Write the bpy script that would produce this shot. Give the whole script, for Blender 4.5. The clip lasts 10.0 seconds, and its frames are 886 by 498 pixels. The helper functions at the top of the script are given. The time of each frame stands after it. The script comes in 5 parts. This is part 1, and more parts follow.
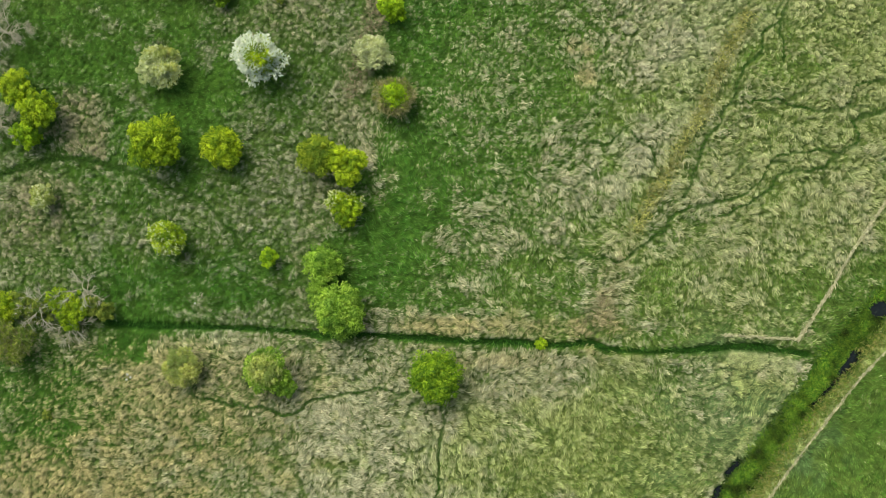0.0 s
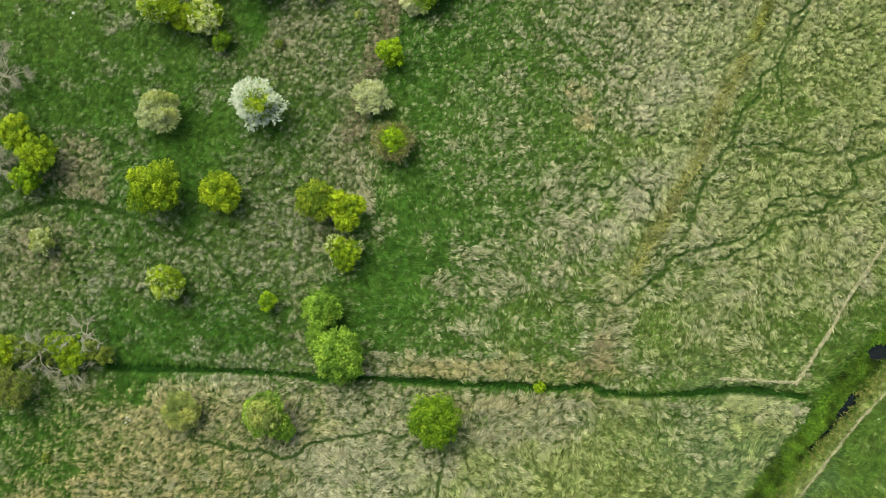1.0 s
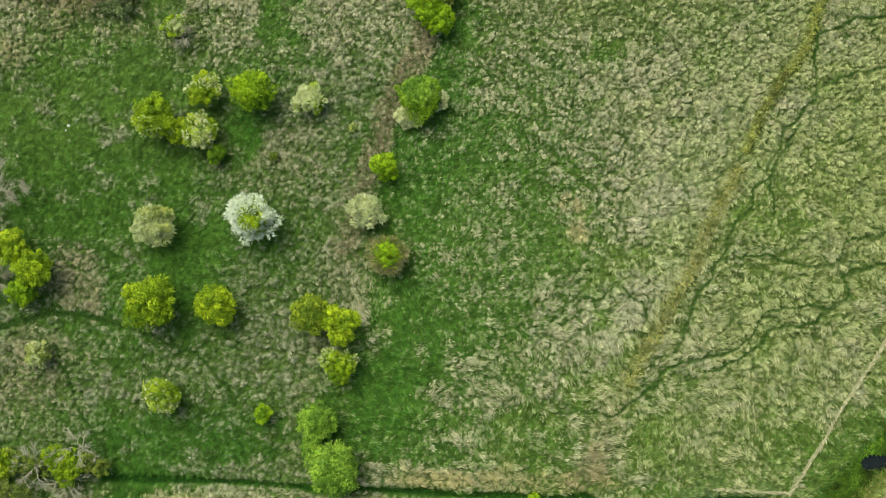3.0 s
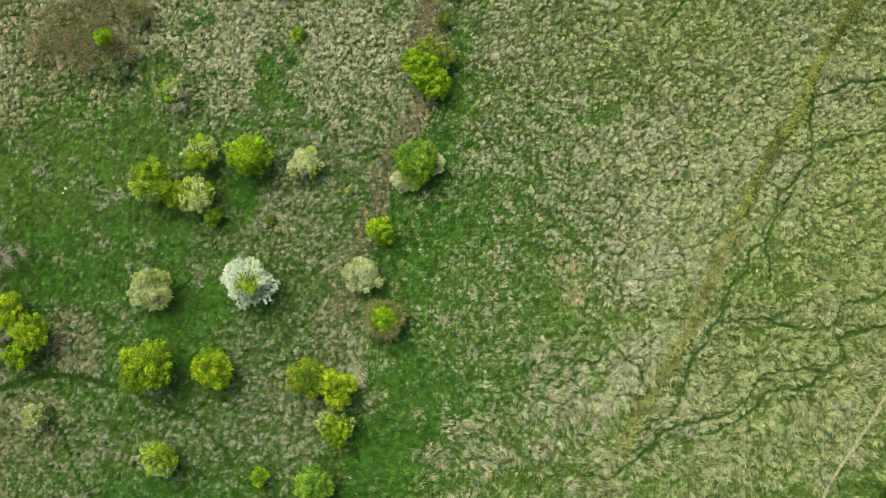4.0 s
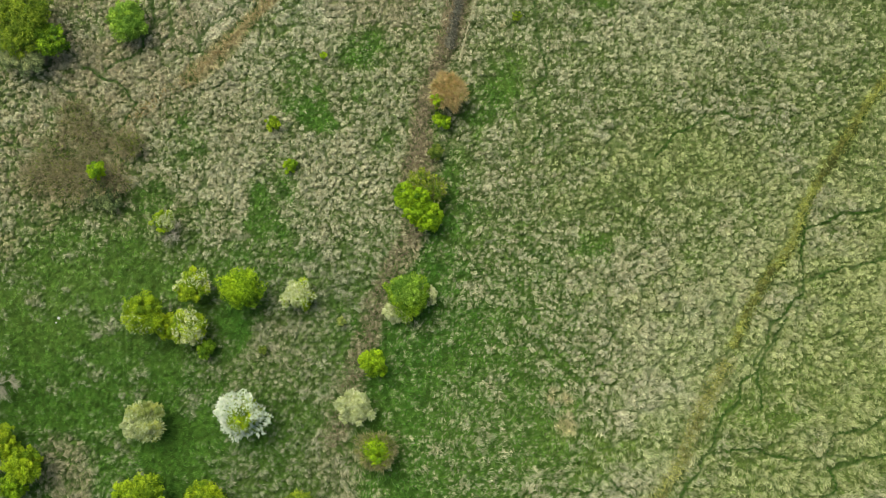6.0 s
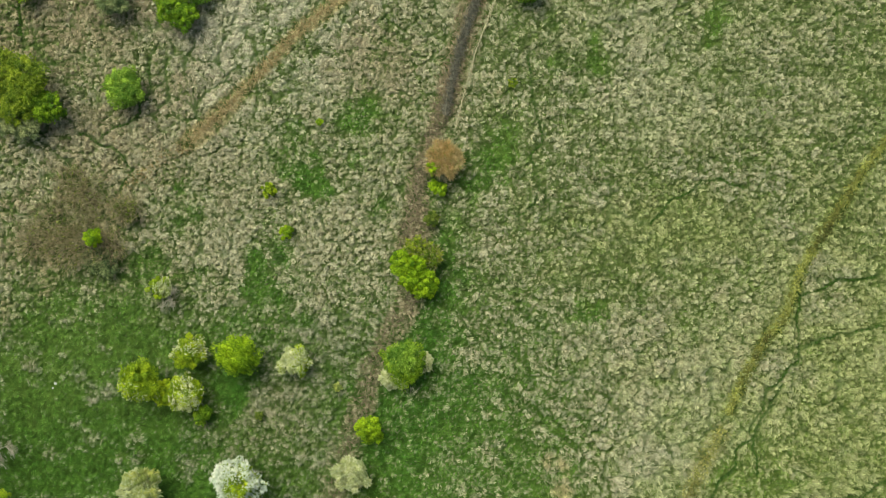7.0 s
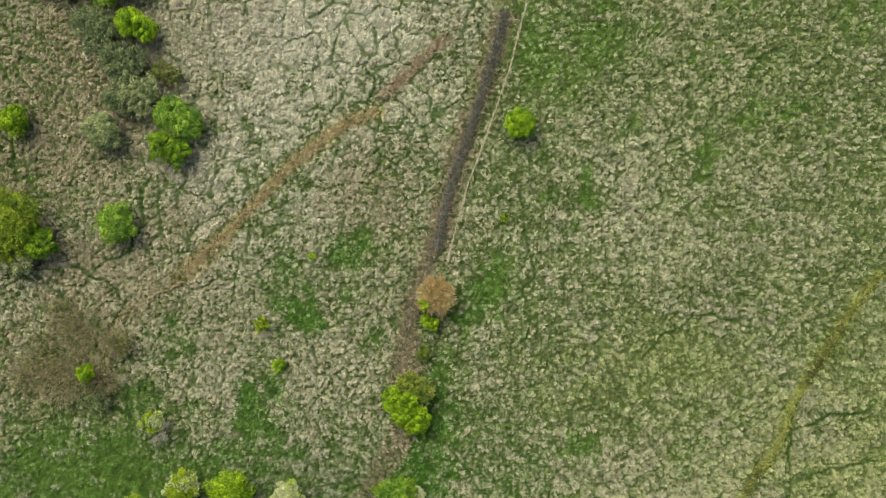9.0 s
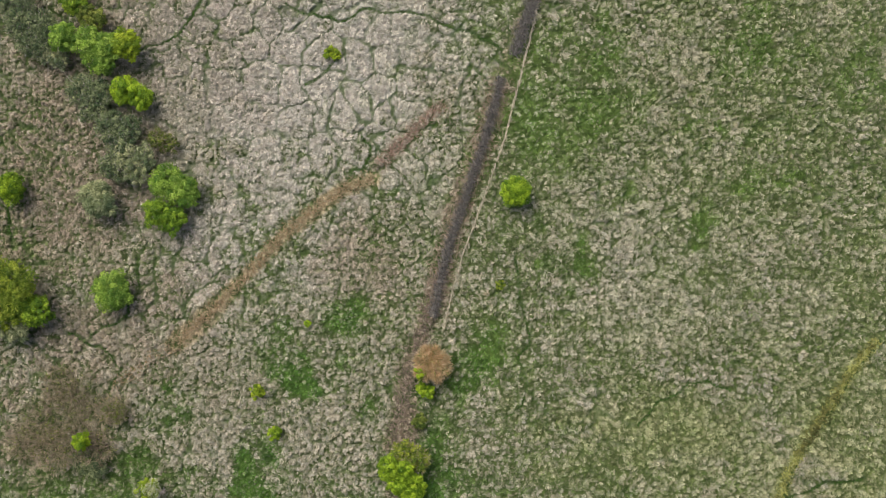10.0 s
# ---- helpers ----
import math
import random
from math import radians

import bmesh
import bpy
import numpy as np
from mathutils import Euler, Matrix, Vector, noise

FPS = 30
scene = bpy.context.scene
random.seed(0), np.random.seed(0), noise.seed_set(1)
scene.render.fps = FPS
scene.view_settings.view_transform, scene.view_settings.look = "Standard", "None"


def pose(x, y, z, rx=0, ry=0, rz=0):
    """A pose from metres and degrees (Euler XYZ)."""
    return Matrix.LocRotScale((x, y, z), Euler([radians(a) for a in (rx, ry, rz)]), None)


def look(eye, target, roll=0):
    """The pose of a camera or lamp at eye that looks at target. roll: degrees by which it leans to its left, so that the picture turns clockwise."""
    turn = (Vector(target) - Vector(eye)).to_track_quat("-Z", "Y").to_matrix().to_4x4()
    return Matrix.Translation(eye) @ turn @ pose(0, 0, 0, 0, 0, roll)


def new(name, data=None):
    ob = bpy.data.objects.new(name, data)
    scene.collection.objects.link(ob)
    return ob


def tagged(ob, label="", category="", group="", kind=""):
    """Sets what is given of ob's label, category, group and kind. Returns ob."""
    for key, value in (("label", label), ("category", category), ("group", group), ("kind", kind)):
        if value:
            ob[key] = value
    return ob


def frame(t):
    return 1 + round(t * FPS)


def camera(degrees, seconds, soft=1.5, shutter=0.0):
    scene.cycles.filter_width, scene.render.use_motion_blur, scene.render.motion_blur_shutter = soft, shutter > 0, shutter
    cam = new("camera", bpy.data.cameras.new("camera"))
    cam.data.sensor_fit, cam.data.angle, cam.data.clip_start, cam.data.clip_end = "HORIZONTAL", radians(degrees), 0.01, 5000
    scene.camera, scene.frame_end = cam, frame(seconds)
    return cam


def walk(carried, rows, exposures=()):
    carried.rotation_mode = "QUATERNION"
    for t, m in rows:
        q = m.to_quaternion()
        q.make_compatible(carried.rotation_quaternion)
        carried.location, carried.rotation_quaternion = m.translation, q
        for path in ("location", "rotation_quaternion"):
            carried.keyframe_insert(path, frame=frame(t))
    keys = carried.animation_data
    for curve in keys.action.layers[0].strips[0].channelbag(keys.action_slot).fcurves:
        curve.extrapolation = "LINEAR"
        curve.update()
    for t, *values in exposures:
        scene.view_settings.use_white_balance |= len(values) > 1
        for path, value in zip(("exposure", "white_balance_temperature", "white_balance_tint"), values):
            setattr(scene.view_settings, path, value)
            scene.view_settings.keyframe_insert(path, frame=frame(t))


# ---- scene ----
cam = camera(42, 10.0, soft=0.85)
walk(cam, [
    (0, pose(4.389, 0.923, 122.352, -0.366, 1.873, 0.139)),
    (0.5, pose(4.460, 3.098, 122.440, -0.366, 1.874, 0.128)),
    (1, pose(4.544, 5.528, 122.530, -0.365, 1.876, 0.106)),
    (1.5, pose(4.662, 8.197, 122.615, -0.365, 1.876, 0.064)),
    (2, pose(4.809, 11.095, 122.715, -0.364, 1.877, 0.003)),
    (3.5, pose(5.372, 20.680, 123.044, -0.364, 1.876, -0.104)),
    (4, pose(5.577, 24.055, 123.124, -0.363, 1.876, -0.130)),
    (4.5, pose(5.773, 27.472, 123.163, -0.362, 1.875, -0.158)),
    (5, pose(5.991, 30.947, 123.190, -0.360, 1.874, -0.182)),
    (5.5, pose(6.218, 34.445, 123.233, -0.359, 1.873, -0.202)),
    (7, pose(6.893, 45.014, 123.404, -0.358, 1.872, -0.232)),
    (7.5, pose(7.123, 48.585, 123.447, -0.357, 1.872, -0.244)),
    (8, pose(7.347, 52.148, 123.495, -0.357, 1.873, -0.251)),
    (8.5, pose(7.575, 55.721, 123.527, -0.356, 1.873, -0.255)),
    (9, pose(7.818, 59.304, 123.556, -0.356, 1.873, -0.272)),
    (9.5, pose(8.083, 62.891, 123.558, -0.356, 1.873, -0.297)),
    (10, pose(8.311, 66.491, 123.538, -0.355, 1.874, -0.292)),
], [(0, 0.18, 7000, -12.5), (3, 0.2, 7000, -16), (7, 0.13, 7000, -11), (9.5, 0.03, 6500, 6), (10, 0.0, 6080, 20)])

# overcast spring day: a bright veiled sky with a very broad, weak sun
SUN_UP, SUN_ROUND = radians(57), radians(-32)
world = bpy.data.worlds.new("sky")
scene.world = world
world.use_nodes = True
wn = world.node_tree
sky = wn.nodes.new("ShaderNodeTexSky")
sky.sky_type = "NISHITA"
sky.sun_disc = False
sky.sun_elevation, sky.sun_rotation = SUN_UP, SUN_ROUND
sky.air_density, sky.dust_density, sky.ozone_density = 1.0, 6.0, 1.0
wn.links.new(sky.outputs["Color"], wn.nodes["Background"].inputs["Color"])
wn.nodes["Background"].inputs["Strength"].default_value = 0.106
sun = new("sun", bpy.data.lights.new("sun", "SUN"))
sun.data.energy, sun.data.angle, sun.data.color = 1.85, radians(42), (1.0, 0.95, 0.86)
sun.matrix_world = look((0, 0, 300), (300 * math.sin(SUN_ROUND + math.pi) / math.tan(SUN_UP), 300 * math.cos(SUN_ROUND + math.pi) / math.tan(SUN_UP), 0))


# ---- materials ----
def material(name, rough=0.8, spec=0.3):
    m = bpy.data.materials.new(name)
    m.use_nodes = True
    b = m.node_tree.nodes["Principled BSDF"]
    b.inputs["Roughness"].default_value = rough
    b.inputs["Specular IOR Level"].default_value = spec
    return m, m.node_tree, b


def noise_node(tree, scale, detail=3.0, rough=0.6, stretch=None):
    tc = tree.nodes.new("ShaderNodeTexCoord")
    n = tree.nodes.new("ShaderNodeTexNoise")
    n.inputs["Scale"].default_value, n.inputs["Detail"].default_value, n.inputs["Roughness"].default_value = scale, detail, rough
    if stretch:
        mp = tree.nodes.new("ShaderNodeMapping")
        mp.inputs["Scale"].default_value = stretch
        tree.links.new(tc.outputs["Object"], mp.inputs["Vector"])
        tree.links.new(mp.outputs["Vector"], n.inputs["Vector"])
    else:
        tree.links.new(tc.outputs["Object"], n.inputs["Vector"])
    return n


def mixed(tree, kind, fac, a, b):
    n = tree.nodes.new("ShaderNodeMix")
    n.data_type, n.blend_type = "RGBA", kind
    for socket, value in ((n.inputs["Factor"], fac), (n.inputs["A"], a), (n.inputs["B"], b)):
        if hasattr(value, "links"):
            tree.links.new(value, socket)
        elif isinstance(value, (int, float)):
            socket.default_value = value
        else:
            socket.default_value = (*value, 1)
    return n.outputs["Result"]


def ramp(tree, source, *stops):
    n = tree.nodes.new("ShaderNodeValToRGB")
    while len(n.color_ramp.elements) < len(stops):
        n.color_ramp.elements.new(0.5)
    for e, (p, c) in zip(n.color_ramp.elements, stops):
        e.position, e.color = p, (*c, 1) if not isinstance(c, float) else (c, c, c, 1)
    tree.links.new(source, n.inputs["Fac"])
    return n.outputs["Color"]


def bumped(tree, b, height, strength=0.5, distance=0.05):
    n = tree.nodes.new("ShaderNodeBump")
    n.inputs["Strength"].default_value, n.inputs["Distance"].default_value = strength, distance
    tree.links.new(height, n.inputs["Height"])
    tree.links.new(n.outputs["Normal"], b.inputs["Normal"])


def attribute(tree, name):
    n = tree.nodes.new("ShaderNodeAttribute")
    n.attribute_name = name
    return n


def earth_material():
    """Thatch and short grass between the tussocks; the kind of cover and painted gap shade come from the attribute."""
    m, t, b = material("meadow_thatch", 0.95, 0.15)
    cover = attribute(t, "cover").outputs["Color"]
    fine, broad = noise_node(t, 9.0, 5.0, 0.7), noise_node(t, 0.7, 4.0, 0.6)
    c = mixed(t, "MULTIPLY", 1.0, cover, ramp(t, fine.outputs["Fac"], (0.3, 0.62), (0.5, 0.97), (0.72, 1.4)))
    c = mixed(t, "MULTIPLY", 1.0, c, ramp(t, broad.outputs["Fac"], (0.3, (0.85, 0.92, 0.85)), (0.7, (1.15, 1.09, 1.1))))
    t.links.new(c, b.inputs["Base Color"])
    bumped(t, b, fine.outputs["Fac"], 0.9, 0.12)
    return m


def blade_material(name, glow=0.25, rough=0.75):
    """Grass blades: own colour by attribute, fibrous streaks, some light passing through."""
    m, t, b = material(name, rough, 0.2)
    cover = attribute(t, "cover").outputs["Color"]
    fine = noise_node(t, 14.0, 3.0, 0.6)
    island = t.nodes.new("ShaderNodeNewGeometry")
    c = mixed(t, "MULTIPLY", 1.0, cover, ramp(t, fine.outputs["Fac"], (0.3, 0.72), (0.7, 1.2)))
    c = mixed(t, "MULTIPLY", 1.0, c, ramp(t, island.outputs["Random Per Island"], (0.0, (0.88, 0.9, 0.88)), (1.0, (1.12, 1.1, 1.08))))
    t.links.new(c, b.inputs["Base Color"])
    through_leaf = t.nodes.new("ShaderNodeBsdfTranslucent")
    t.links.new(c, through_leaf.inputs["Color"])
    mix = t.nodes.new("ShaderNodeMixShader")
    mix.inputs[0].default_value = glow
    t.links.new(b.outputs[0], mix.inputs[1])
    t.links.new(through_leaf.outputs[0], mix.inputs[2])
    t.links.new(mix.outputs[0], t.nodes["Material Output"].inputs["Surface"])
    return m


def leaf_material(name, dark, mid, light, glow=0.35, knotted=True):
    m, t, b = material(name, 0.6, 0.3)
    island, ob = t.nodes.new("ShaderNodeNewGeometry"), t.nodes.new("ShaderNodeObjectInfo")
    patch = noise_node(t, 1.1, 3.0)
    c = ramp(t, island.outputs["Random Per Island"], (0.0, dark), (0.5, mid), (1.0, light))
    c = mixed(t, "MULTIPLY", 1.0, c, ramp(t, patch.outputs["Fac"], (0.32, (0.74, 0.8, 0.74)), (0.7, (1.2, 1.16, 1.18))))
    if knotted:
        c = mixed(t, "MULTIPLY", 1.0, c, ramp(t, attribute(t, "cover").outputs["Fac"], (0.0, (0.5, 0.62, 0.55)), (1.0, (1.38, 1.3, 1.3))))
    c = mixed(t, "MULTIPLY", 1.0, c, ramp(t, ob.outputs["Random"], (0.0, (0.9, 0.94, 0.9)), (1.0, (1.1, 1.06, 1.1))))
    t.links.new(c, b.inputs["Base Color"])
    through_leaf = t.nodes.new("ShaderNodeBsdfTranslucent")
    t.links.new(c, through_leaf.inputs["Color"])
    mix = t.nodes.new("ShaderNodeMixShader")
    mix.inputs[0].default_value = glow
    t.links.new(b.outputs[0], mix.inputs[1])
    t.links.new(through_leaf.outputs[0], mix.inputs[2])
    t.links.new(mix.outputs[0], t.nodes["Material Output"].inputs["Surface"])
    return m


def bark_material(name, dark, light):
    m, t, b = material(name, 0.9, 0.2)
    grain = noise_node(t, 6.0, 5.0, 0.7, (3, 3, 0.6))
    t.links.new(ramp(t, grain.outputs["Fac"], (0.3, dark), (0.7, light)), b.inputs["Base Color"])
    bumped(t, b, grain.outputs["Fac"], 0.8, 0.03)
    return m


def water_material():
    m, t, b = material("ditch_water", 0.06, 0.5)
    n = noise_node(t, 1.5, 3.0)
    t.links.new(ramp(t, n.outputs["Fac"], (0.35, (0.006, 0.009, 0.012)), (0.7, (0.014, 0.018, 0.016))), b.inputs["Base Color"])
    bumped(t, b, noise_node(t, 5.0, 2.0).outputs["Fac"], 0.06, 0.02)
    return m


EARTH = earth_material()
GRASS = blade_material("grass_blades")
REED = blade_material("dry_reed", 0.12, 0.85)
WATER = water_material()
BARK = bark_material("grey_brown_bark", (0.06, 0.045, 0.03), (0.2, 0.16, 0.12))
DEADWOOD = bark_material("bleached_deadwood", (0.3, 0.27, 0.22), (0.6, 0.56, 0.48))
LEAF_YELLOW = leaf_material("yellow_green_leaves", (0.15, 0.25, 0.012), (0.39, 0.53, 0.02), (0.62, 0.72, 0.05))
LEAF_BRIGHT = leaf_material("fresh_green_leaves", (0.14, 0.27, 0.010), (0.36, 0.54, 0.018), (0.57, 0.73, 0.04))
LEAF_OLIVE = leaf_material("olive_leaves", (0.095, 0.149, 0.016), (0.230, 0.297, 0.041), (0.405, 0.472, 0.095))
LEAF_MOSS = leaf_material("moss_green_leaves", (0.10, 0.18, 0.012), (0.28, 0.38, 0.025), (0.50, 0.58, 0.065))
LEAF_GREEN = leaf_material("mid_green_leaves", (0.08, 0.18, 0.010), (0.25, 0.41, 0.018), (0.44, 0.59, 0.045))
LEAF_WILLOW = leaf_material("pale_willow_leaves", (0.14, 0.27, 0.022), (0.30, 0.48, 0.05), (0.51, 0.68, 0.13))
LEAF_GREY = leaf_material("grey_green_leaves", (0.19, 0.23, 0.09), (0.38, 0.43, 0.19), (0.58, 0.61, 0.34))
LEAF_DARK = leaf_material("dark_grey_catkins", (0.09, 0.125, 0.05), (0.23, 0.29, 0.125), (0.43, 0.49, 0.23))
LEAF_GOLD = leaf_material("golden_young_leaves", (0.27, 0.33, 0.07), (0.45, 0.50, 0.13), (0.61, 0.64, 0.25))
BLOSSOM_WHITE = leaf_material("white_blossom", (0.74, 0.77, 0.66), (0.88, 0.88, 0.80), (0.93, 0.93, 0.86), 0.18, False)
BLOSSOM_CREAM = leaf_material("cream_blossom", (0.45, 0.50, 0.20), (0.66, 0.68, 0.36), (0.80, 0.80, 0.56), 0.3, False)
TWIG_BROWN = leaf_material("brown_twigs", (0.21, 0.17, 0.105), (0.42, 0.35, 0.205), (0.57, 0.49, 0.31), 0.1, False)
TWIG_TAN = leaf_material("tan_twigs", (0.24, 0.21, 0.10), (0.44, 0.40, 0.20), (0.60, 0.55, 0.33), 0.12, False)
TWIG_ORANGE = leaf_material("orange_brown_twigs", (0.46, 0.33, 0.14), (0.70, 0.54, 0.27), (0.82, 0.70, 0.44), 0.15, False)
TWIG_GREY = leaf_material("pale_grey_twigs", (0.260, 0.230, 0.180), (0.420, 0.390, 0.310), (0.580, 0.550, 0.460), 0.1, False)
SCRAP = bark_material("white_scrap", (0.45, 0.45, 0.45), (0.66, 0.66, 0.67))


# ---- noise and distance helpers on whole arrays ----
TABLE = np.random.RandomState(7).rand(4, 257, 257)
TABLE[:, 256, :], TABLE[:, :, 256] = TABLE[:, 0, :], TABLE[:, :, 0]


def value_noise(x, y, size, layer=0):
    """Smooth noise 0..1 with features of the given size in metres."""
    x, y = x / size + 71.3 * layer, y / size + 37.7 * layer
    i, j = np.floor(x).astype(np.int64), np.floor(y).astype(np.int64)
    u, v = x - i, y - j
    u, v = u * u * (3 - 2 * u), v * v * (3 - 2 * v)
    i, j, tab = i & 255, j & 255, TABLE[layer % 4]
    return (tab[i, j] * (1 - u) + tab[i + 1, j] * u) * (1 - v) + (tab[i, j + 1] * (1 - u) + tab[i + 1, j + 1] * u) * v


def fractal(x, y, size, layer=0, octaves=3):
    total, weight = 0, 0
    for k in range(octaves):
        a = 0.55 ** k
        total, weight = total + a * value_noise(x, y, size / 2.1 ** k, layer + k), weight + a
    return total / weight


def cells(x, y, size, layer=0):
    """Nearest and second nearest distance to scattered points, in cells, and a number 0..1 of the nearest one's own."""
    x, y = x / size, y / size
    i, j = np.floor(x).astype(np.int64), np.floor(y).astype(np.int64)
    f1, f2, own = np.full(x.shape, 9.0), np.full(x.shape, 9.0), np.zeros(x.shape)
    for di in (-1, 0, 1):
        for dj in (-1, 0, 1):
            a, b = (i + di) & 255, (j + dj) & 255
            d = np.hypot(i + di + 0.1 + 0.8 * TABLE[layer % 4][a, b] - x, j + dj + 0.1 + 0.8 * TABLE[(layer + 1) % 4][a, b] - y)
            f2 = np.minimum(f2, np.maximum(f1, d))
            own = np.where(d < f1, TABLE[(layer + 3) % 4][a, b], own)
            f1 = np.minimum(f1, d)
    return f1, f2, own


def step(a, b, v):
    s = np.clip((v - a) / (b - a), 0, 1)
    return s * s * (3 - 2 * s)


def off_line(x, y, points, reach=4.0):
    """Distance to a polyline, exact within reach."""
    best = np.full(x.shape, 99.0)
    for (ax, ay), (bx, by) in zip(points, points[1:]):
        near = (x > min(ax, bx) - reach) & (x < max(ax, bx) + reach) & (y > min(ay, by) - reach) & (y < max(ay, by) + reach)
        if not near.any():
            continue
        px, py, dx, dy = x[near] - ax, y[near] - ay, bx - ax, by - ay
        s = np.clip((px * dx + py * dy) / (dx * dx + dy * dy), 0, 1)
        best[near] = np.minimum(best[near], np.hypot(px - s * dx, py - s * dy))
    return best


def along(points, gap, rng, spread):
    """Scattered places along a polyline, with the line's direction."""
    out = []
    for (ax, ay), (bx, by) in zip(points, points[1:]):
        n = max(1, int(math.hypot(bx - ax, by - ay) / gap))
        s = rng.rand(n)
        side = rng.randn(n) * spread
        ln = math.hypot(bx - ax, by - ay)
        out.append(np.c_[ax + s * (bx - ax) - side * (by - ay) / ln, ay + s * (by - ay) + side * (bx - ax) / ln, np.full(n, math.atan2(by - ay, bx - ax))])
    return np.concatenate(out)


# ---- the lines of the plan ----
DITCH = [(-35.3, -7.9), (-31.3, -8.2), (-26.4, -8.2), (-21.6, -8.4), (-16.7, -8.6), (-12.5, -9.1), (-7.6, -9.0), (-1.6, -9.4), (3.2, -9.7), (7.4, -9.8), (13.3, -10.1), (16.0, -9.7), (17.8, -10.5), (22.2, -10.6), (27.0, -10.5), (31.1, -10.0), (34.7, -10.2), (38.8, -10.9)]
CANAL = [(51.0, -1.2), (46.4, -5.9), (42.9, -9.8), (40.6, -12.8), (38.2, -16.3), (35.3, -19.9), (31.8, -24.7), (28.0, -30.0)]
LEFT_BANK = [(31.1, -11.1), (34.7, -11.4), (37.5, -12.2), (38.2, -13.2), (37.0, -15.2), (35.3, -17.3), (33.7, -18.9), (32.2, -21.1), (30.5, -23.2), (28.8, -25.9), (26.2, -30.1)]
OPEN_WATER = [(43.9, -10.8), (43.2, -11.8), (42.4, -12.8)]
OPEN_SEAM = [(42.4, -12.8), (41.6, -13.9), (40.6, -15.0), (39.4, -16.1)]
OPEN_POOL = [(51.1, -5.6), (48.1, -6.1), (46.2, -6.1)]
OPEN_LOW = [(31.6, -22.3), (30.5, -23.5)]
OPEN_END = [(29.6, -25.2), (29.2, -26.3)]
RIDGE_EAST = [(51.0, 12.7), (46.8, 5.5), (42.8, -0.6), (41.1, -3.9), (39.4, -6.5), (37.7, -9.2)]
RIDGE_SOUTH = [(37.7, -9.2), (35.2, -9.1), (32.3, -8.9), (29.9, -8.8)]
FOOTWAY = [(51.1, -5.6), (46.9, -10.2), (44.1, -13.2), (41.2, -16.9), (38.2, -20.9), (35.9, -24.0), (33.6, -27.4), (30.6, -32.2)]
TRAIL_A = [(38.6, 29.9), (36.9, 26.4), (36.0, 24.3), (33.6, 22.5), (33.1, 19.9), (31.6, 18.7), (30.1, 15.4), (29.7, 13.6), (28.1, 12.2), (27.5, 10.4), (26.6, 8.6), (26.0, 5.6)]
TRAIL_B = [(51.0, 15.7), (46.8, 14.8), (43.2, 13.8), (43.8, 11.6), (41.7, 10.1), (37.5, 10.4), (35.5, 9.5), (33.7, 7.4), (31.1, 5.9), (27.2, 4.7), (24.9, 3.5), (22.2, 0.8), (18.7, -1.3), (15.7, -0.7), (13.3, -1.1)]
TRAIL_C = [(41.7, 9.9), (40.2, 8.6), (36.3, 8.0), (33.4, 5.9), (31.1, 4.4), (29.0, 3.5)]
TRAIL_D = [(50.9, 19.8), (46.7, 18.1), (43.1, 17.5), (42.8, 15.1), (43.2, 13.8)]
TRAIL_E = [(46.8, 14.8), (39.3, 14.8), (35.1, 15.7), (30.4, 15.4)]
TRAIL_F = [(-49.7, 7.8), (-47.2, 8.1), (-44.8, 8.9), (-42.6, 9.5), (-40.5, 9.8), (-38.0, 9.7), (-35.6, 8.9), (-33.4, 8.4), (-28.9, 6.8), (-25.2, 5.3), (-22.8, 2.8), (-21.3, 0.1)]
TRAIL_G = [(-40.5, 6.1), (-39.9, 3.7), (-38.6, 0.7), (-37.1, -2.0), (-35.6, -4.4), (-34.7, -6.9)]
TRAIL_H = [(0.7, -16.3), (0.4, -19.0), (0.1, -21.4), (-0.4, -24.4), (-0.5, -27.4), (-0.1, -32.2)]
TRAIL_I = [(-3.4, -14.8), (-8.2, -14.9), (-13.1, -15.8), (-16.7, -17.9), (-19.4, -16.7), (-24.0, -16.5), (-27.0, -15.0)]
TRAIL_J = [(-9.2, -3.4), (-5.3, -2.9), (-2.8, -2.2), (1.4, -2.8)]
TRAIL_K = [(22.5, 8.6), (22.2, 11.0), (19.8, 13.1), (17.7, 11.6), (15.0, 11.6)]
TRAIL_L = [(36.0, 19.7), (35.4, 24.5), (37.2, 29.2), (39.8, 32.2), (40.7, 35.8), (40.7, 39.4), (44.3, 40.5), (49.0, 41.7)]
TRAIL_M = [(40.7, 33.7), (44.3, 34.6), (49.0, 35.7)]
TRAIL_N = [(10.5, 47.6), (12.6, 48.8), (13.2, 50.9), (12.6, 53.3), (13.6, 55.7), (13.2, 58.7), (12.6, 61.8), (12.0, 64.8)]
TRAIL_O = [(24.6, 47.2), (26.7, 49.0), (29.7, 50.8), (32.0, 51.7), (34.4, 50.8)]
TRAIL_P = [(-12.9, 92.0), (-9.2, 90.7), (-6.8, 90.6), (-2.5, 91.4), (1.7, 90.9), (4.8, 89.9), (7.2, 88.7), (9.6, 87.2), (10.8, 86.3)]
TRAIL_Q = [(-20.2, 94.5), (-22.7, 90.9), (-25.1, 88.2), (-27.9, 87.4)]
TRAIL_R = [(-42.6, 66.0), (-43.2, 68.5), (-43.0, 69.7), (-43.8, 70.6)]
TRAIL_S = [(-34.0, 56.2), (-31.5, 58.0), (-28.4, 60.5), (-28.7, 63.5), (-28.0, 66.0)]
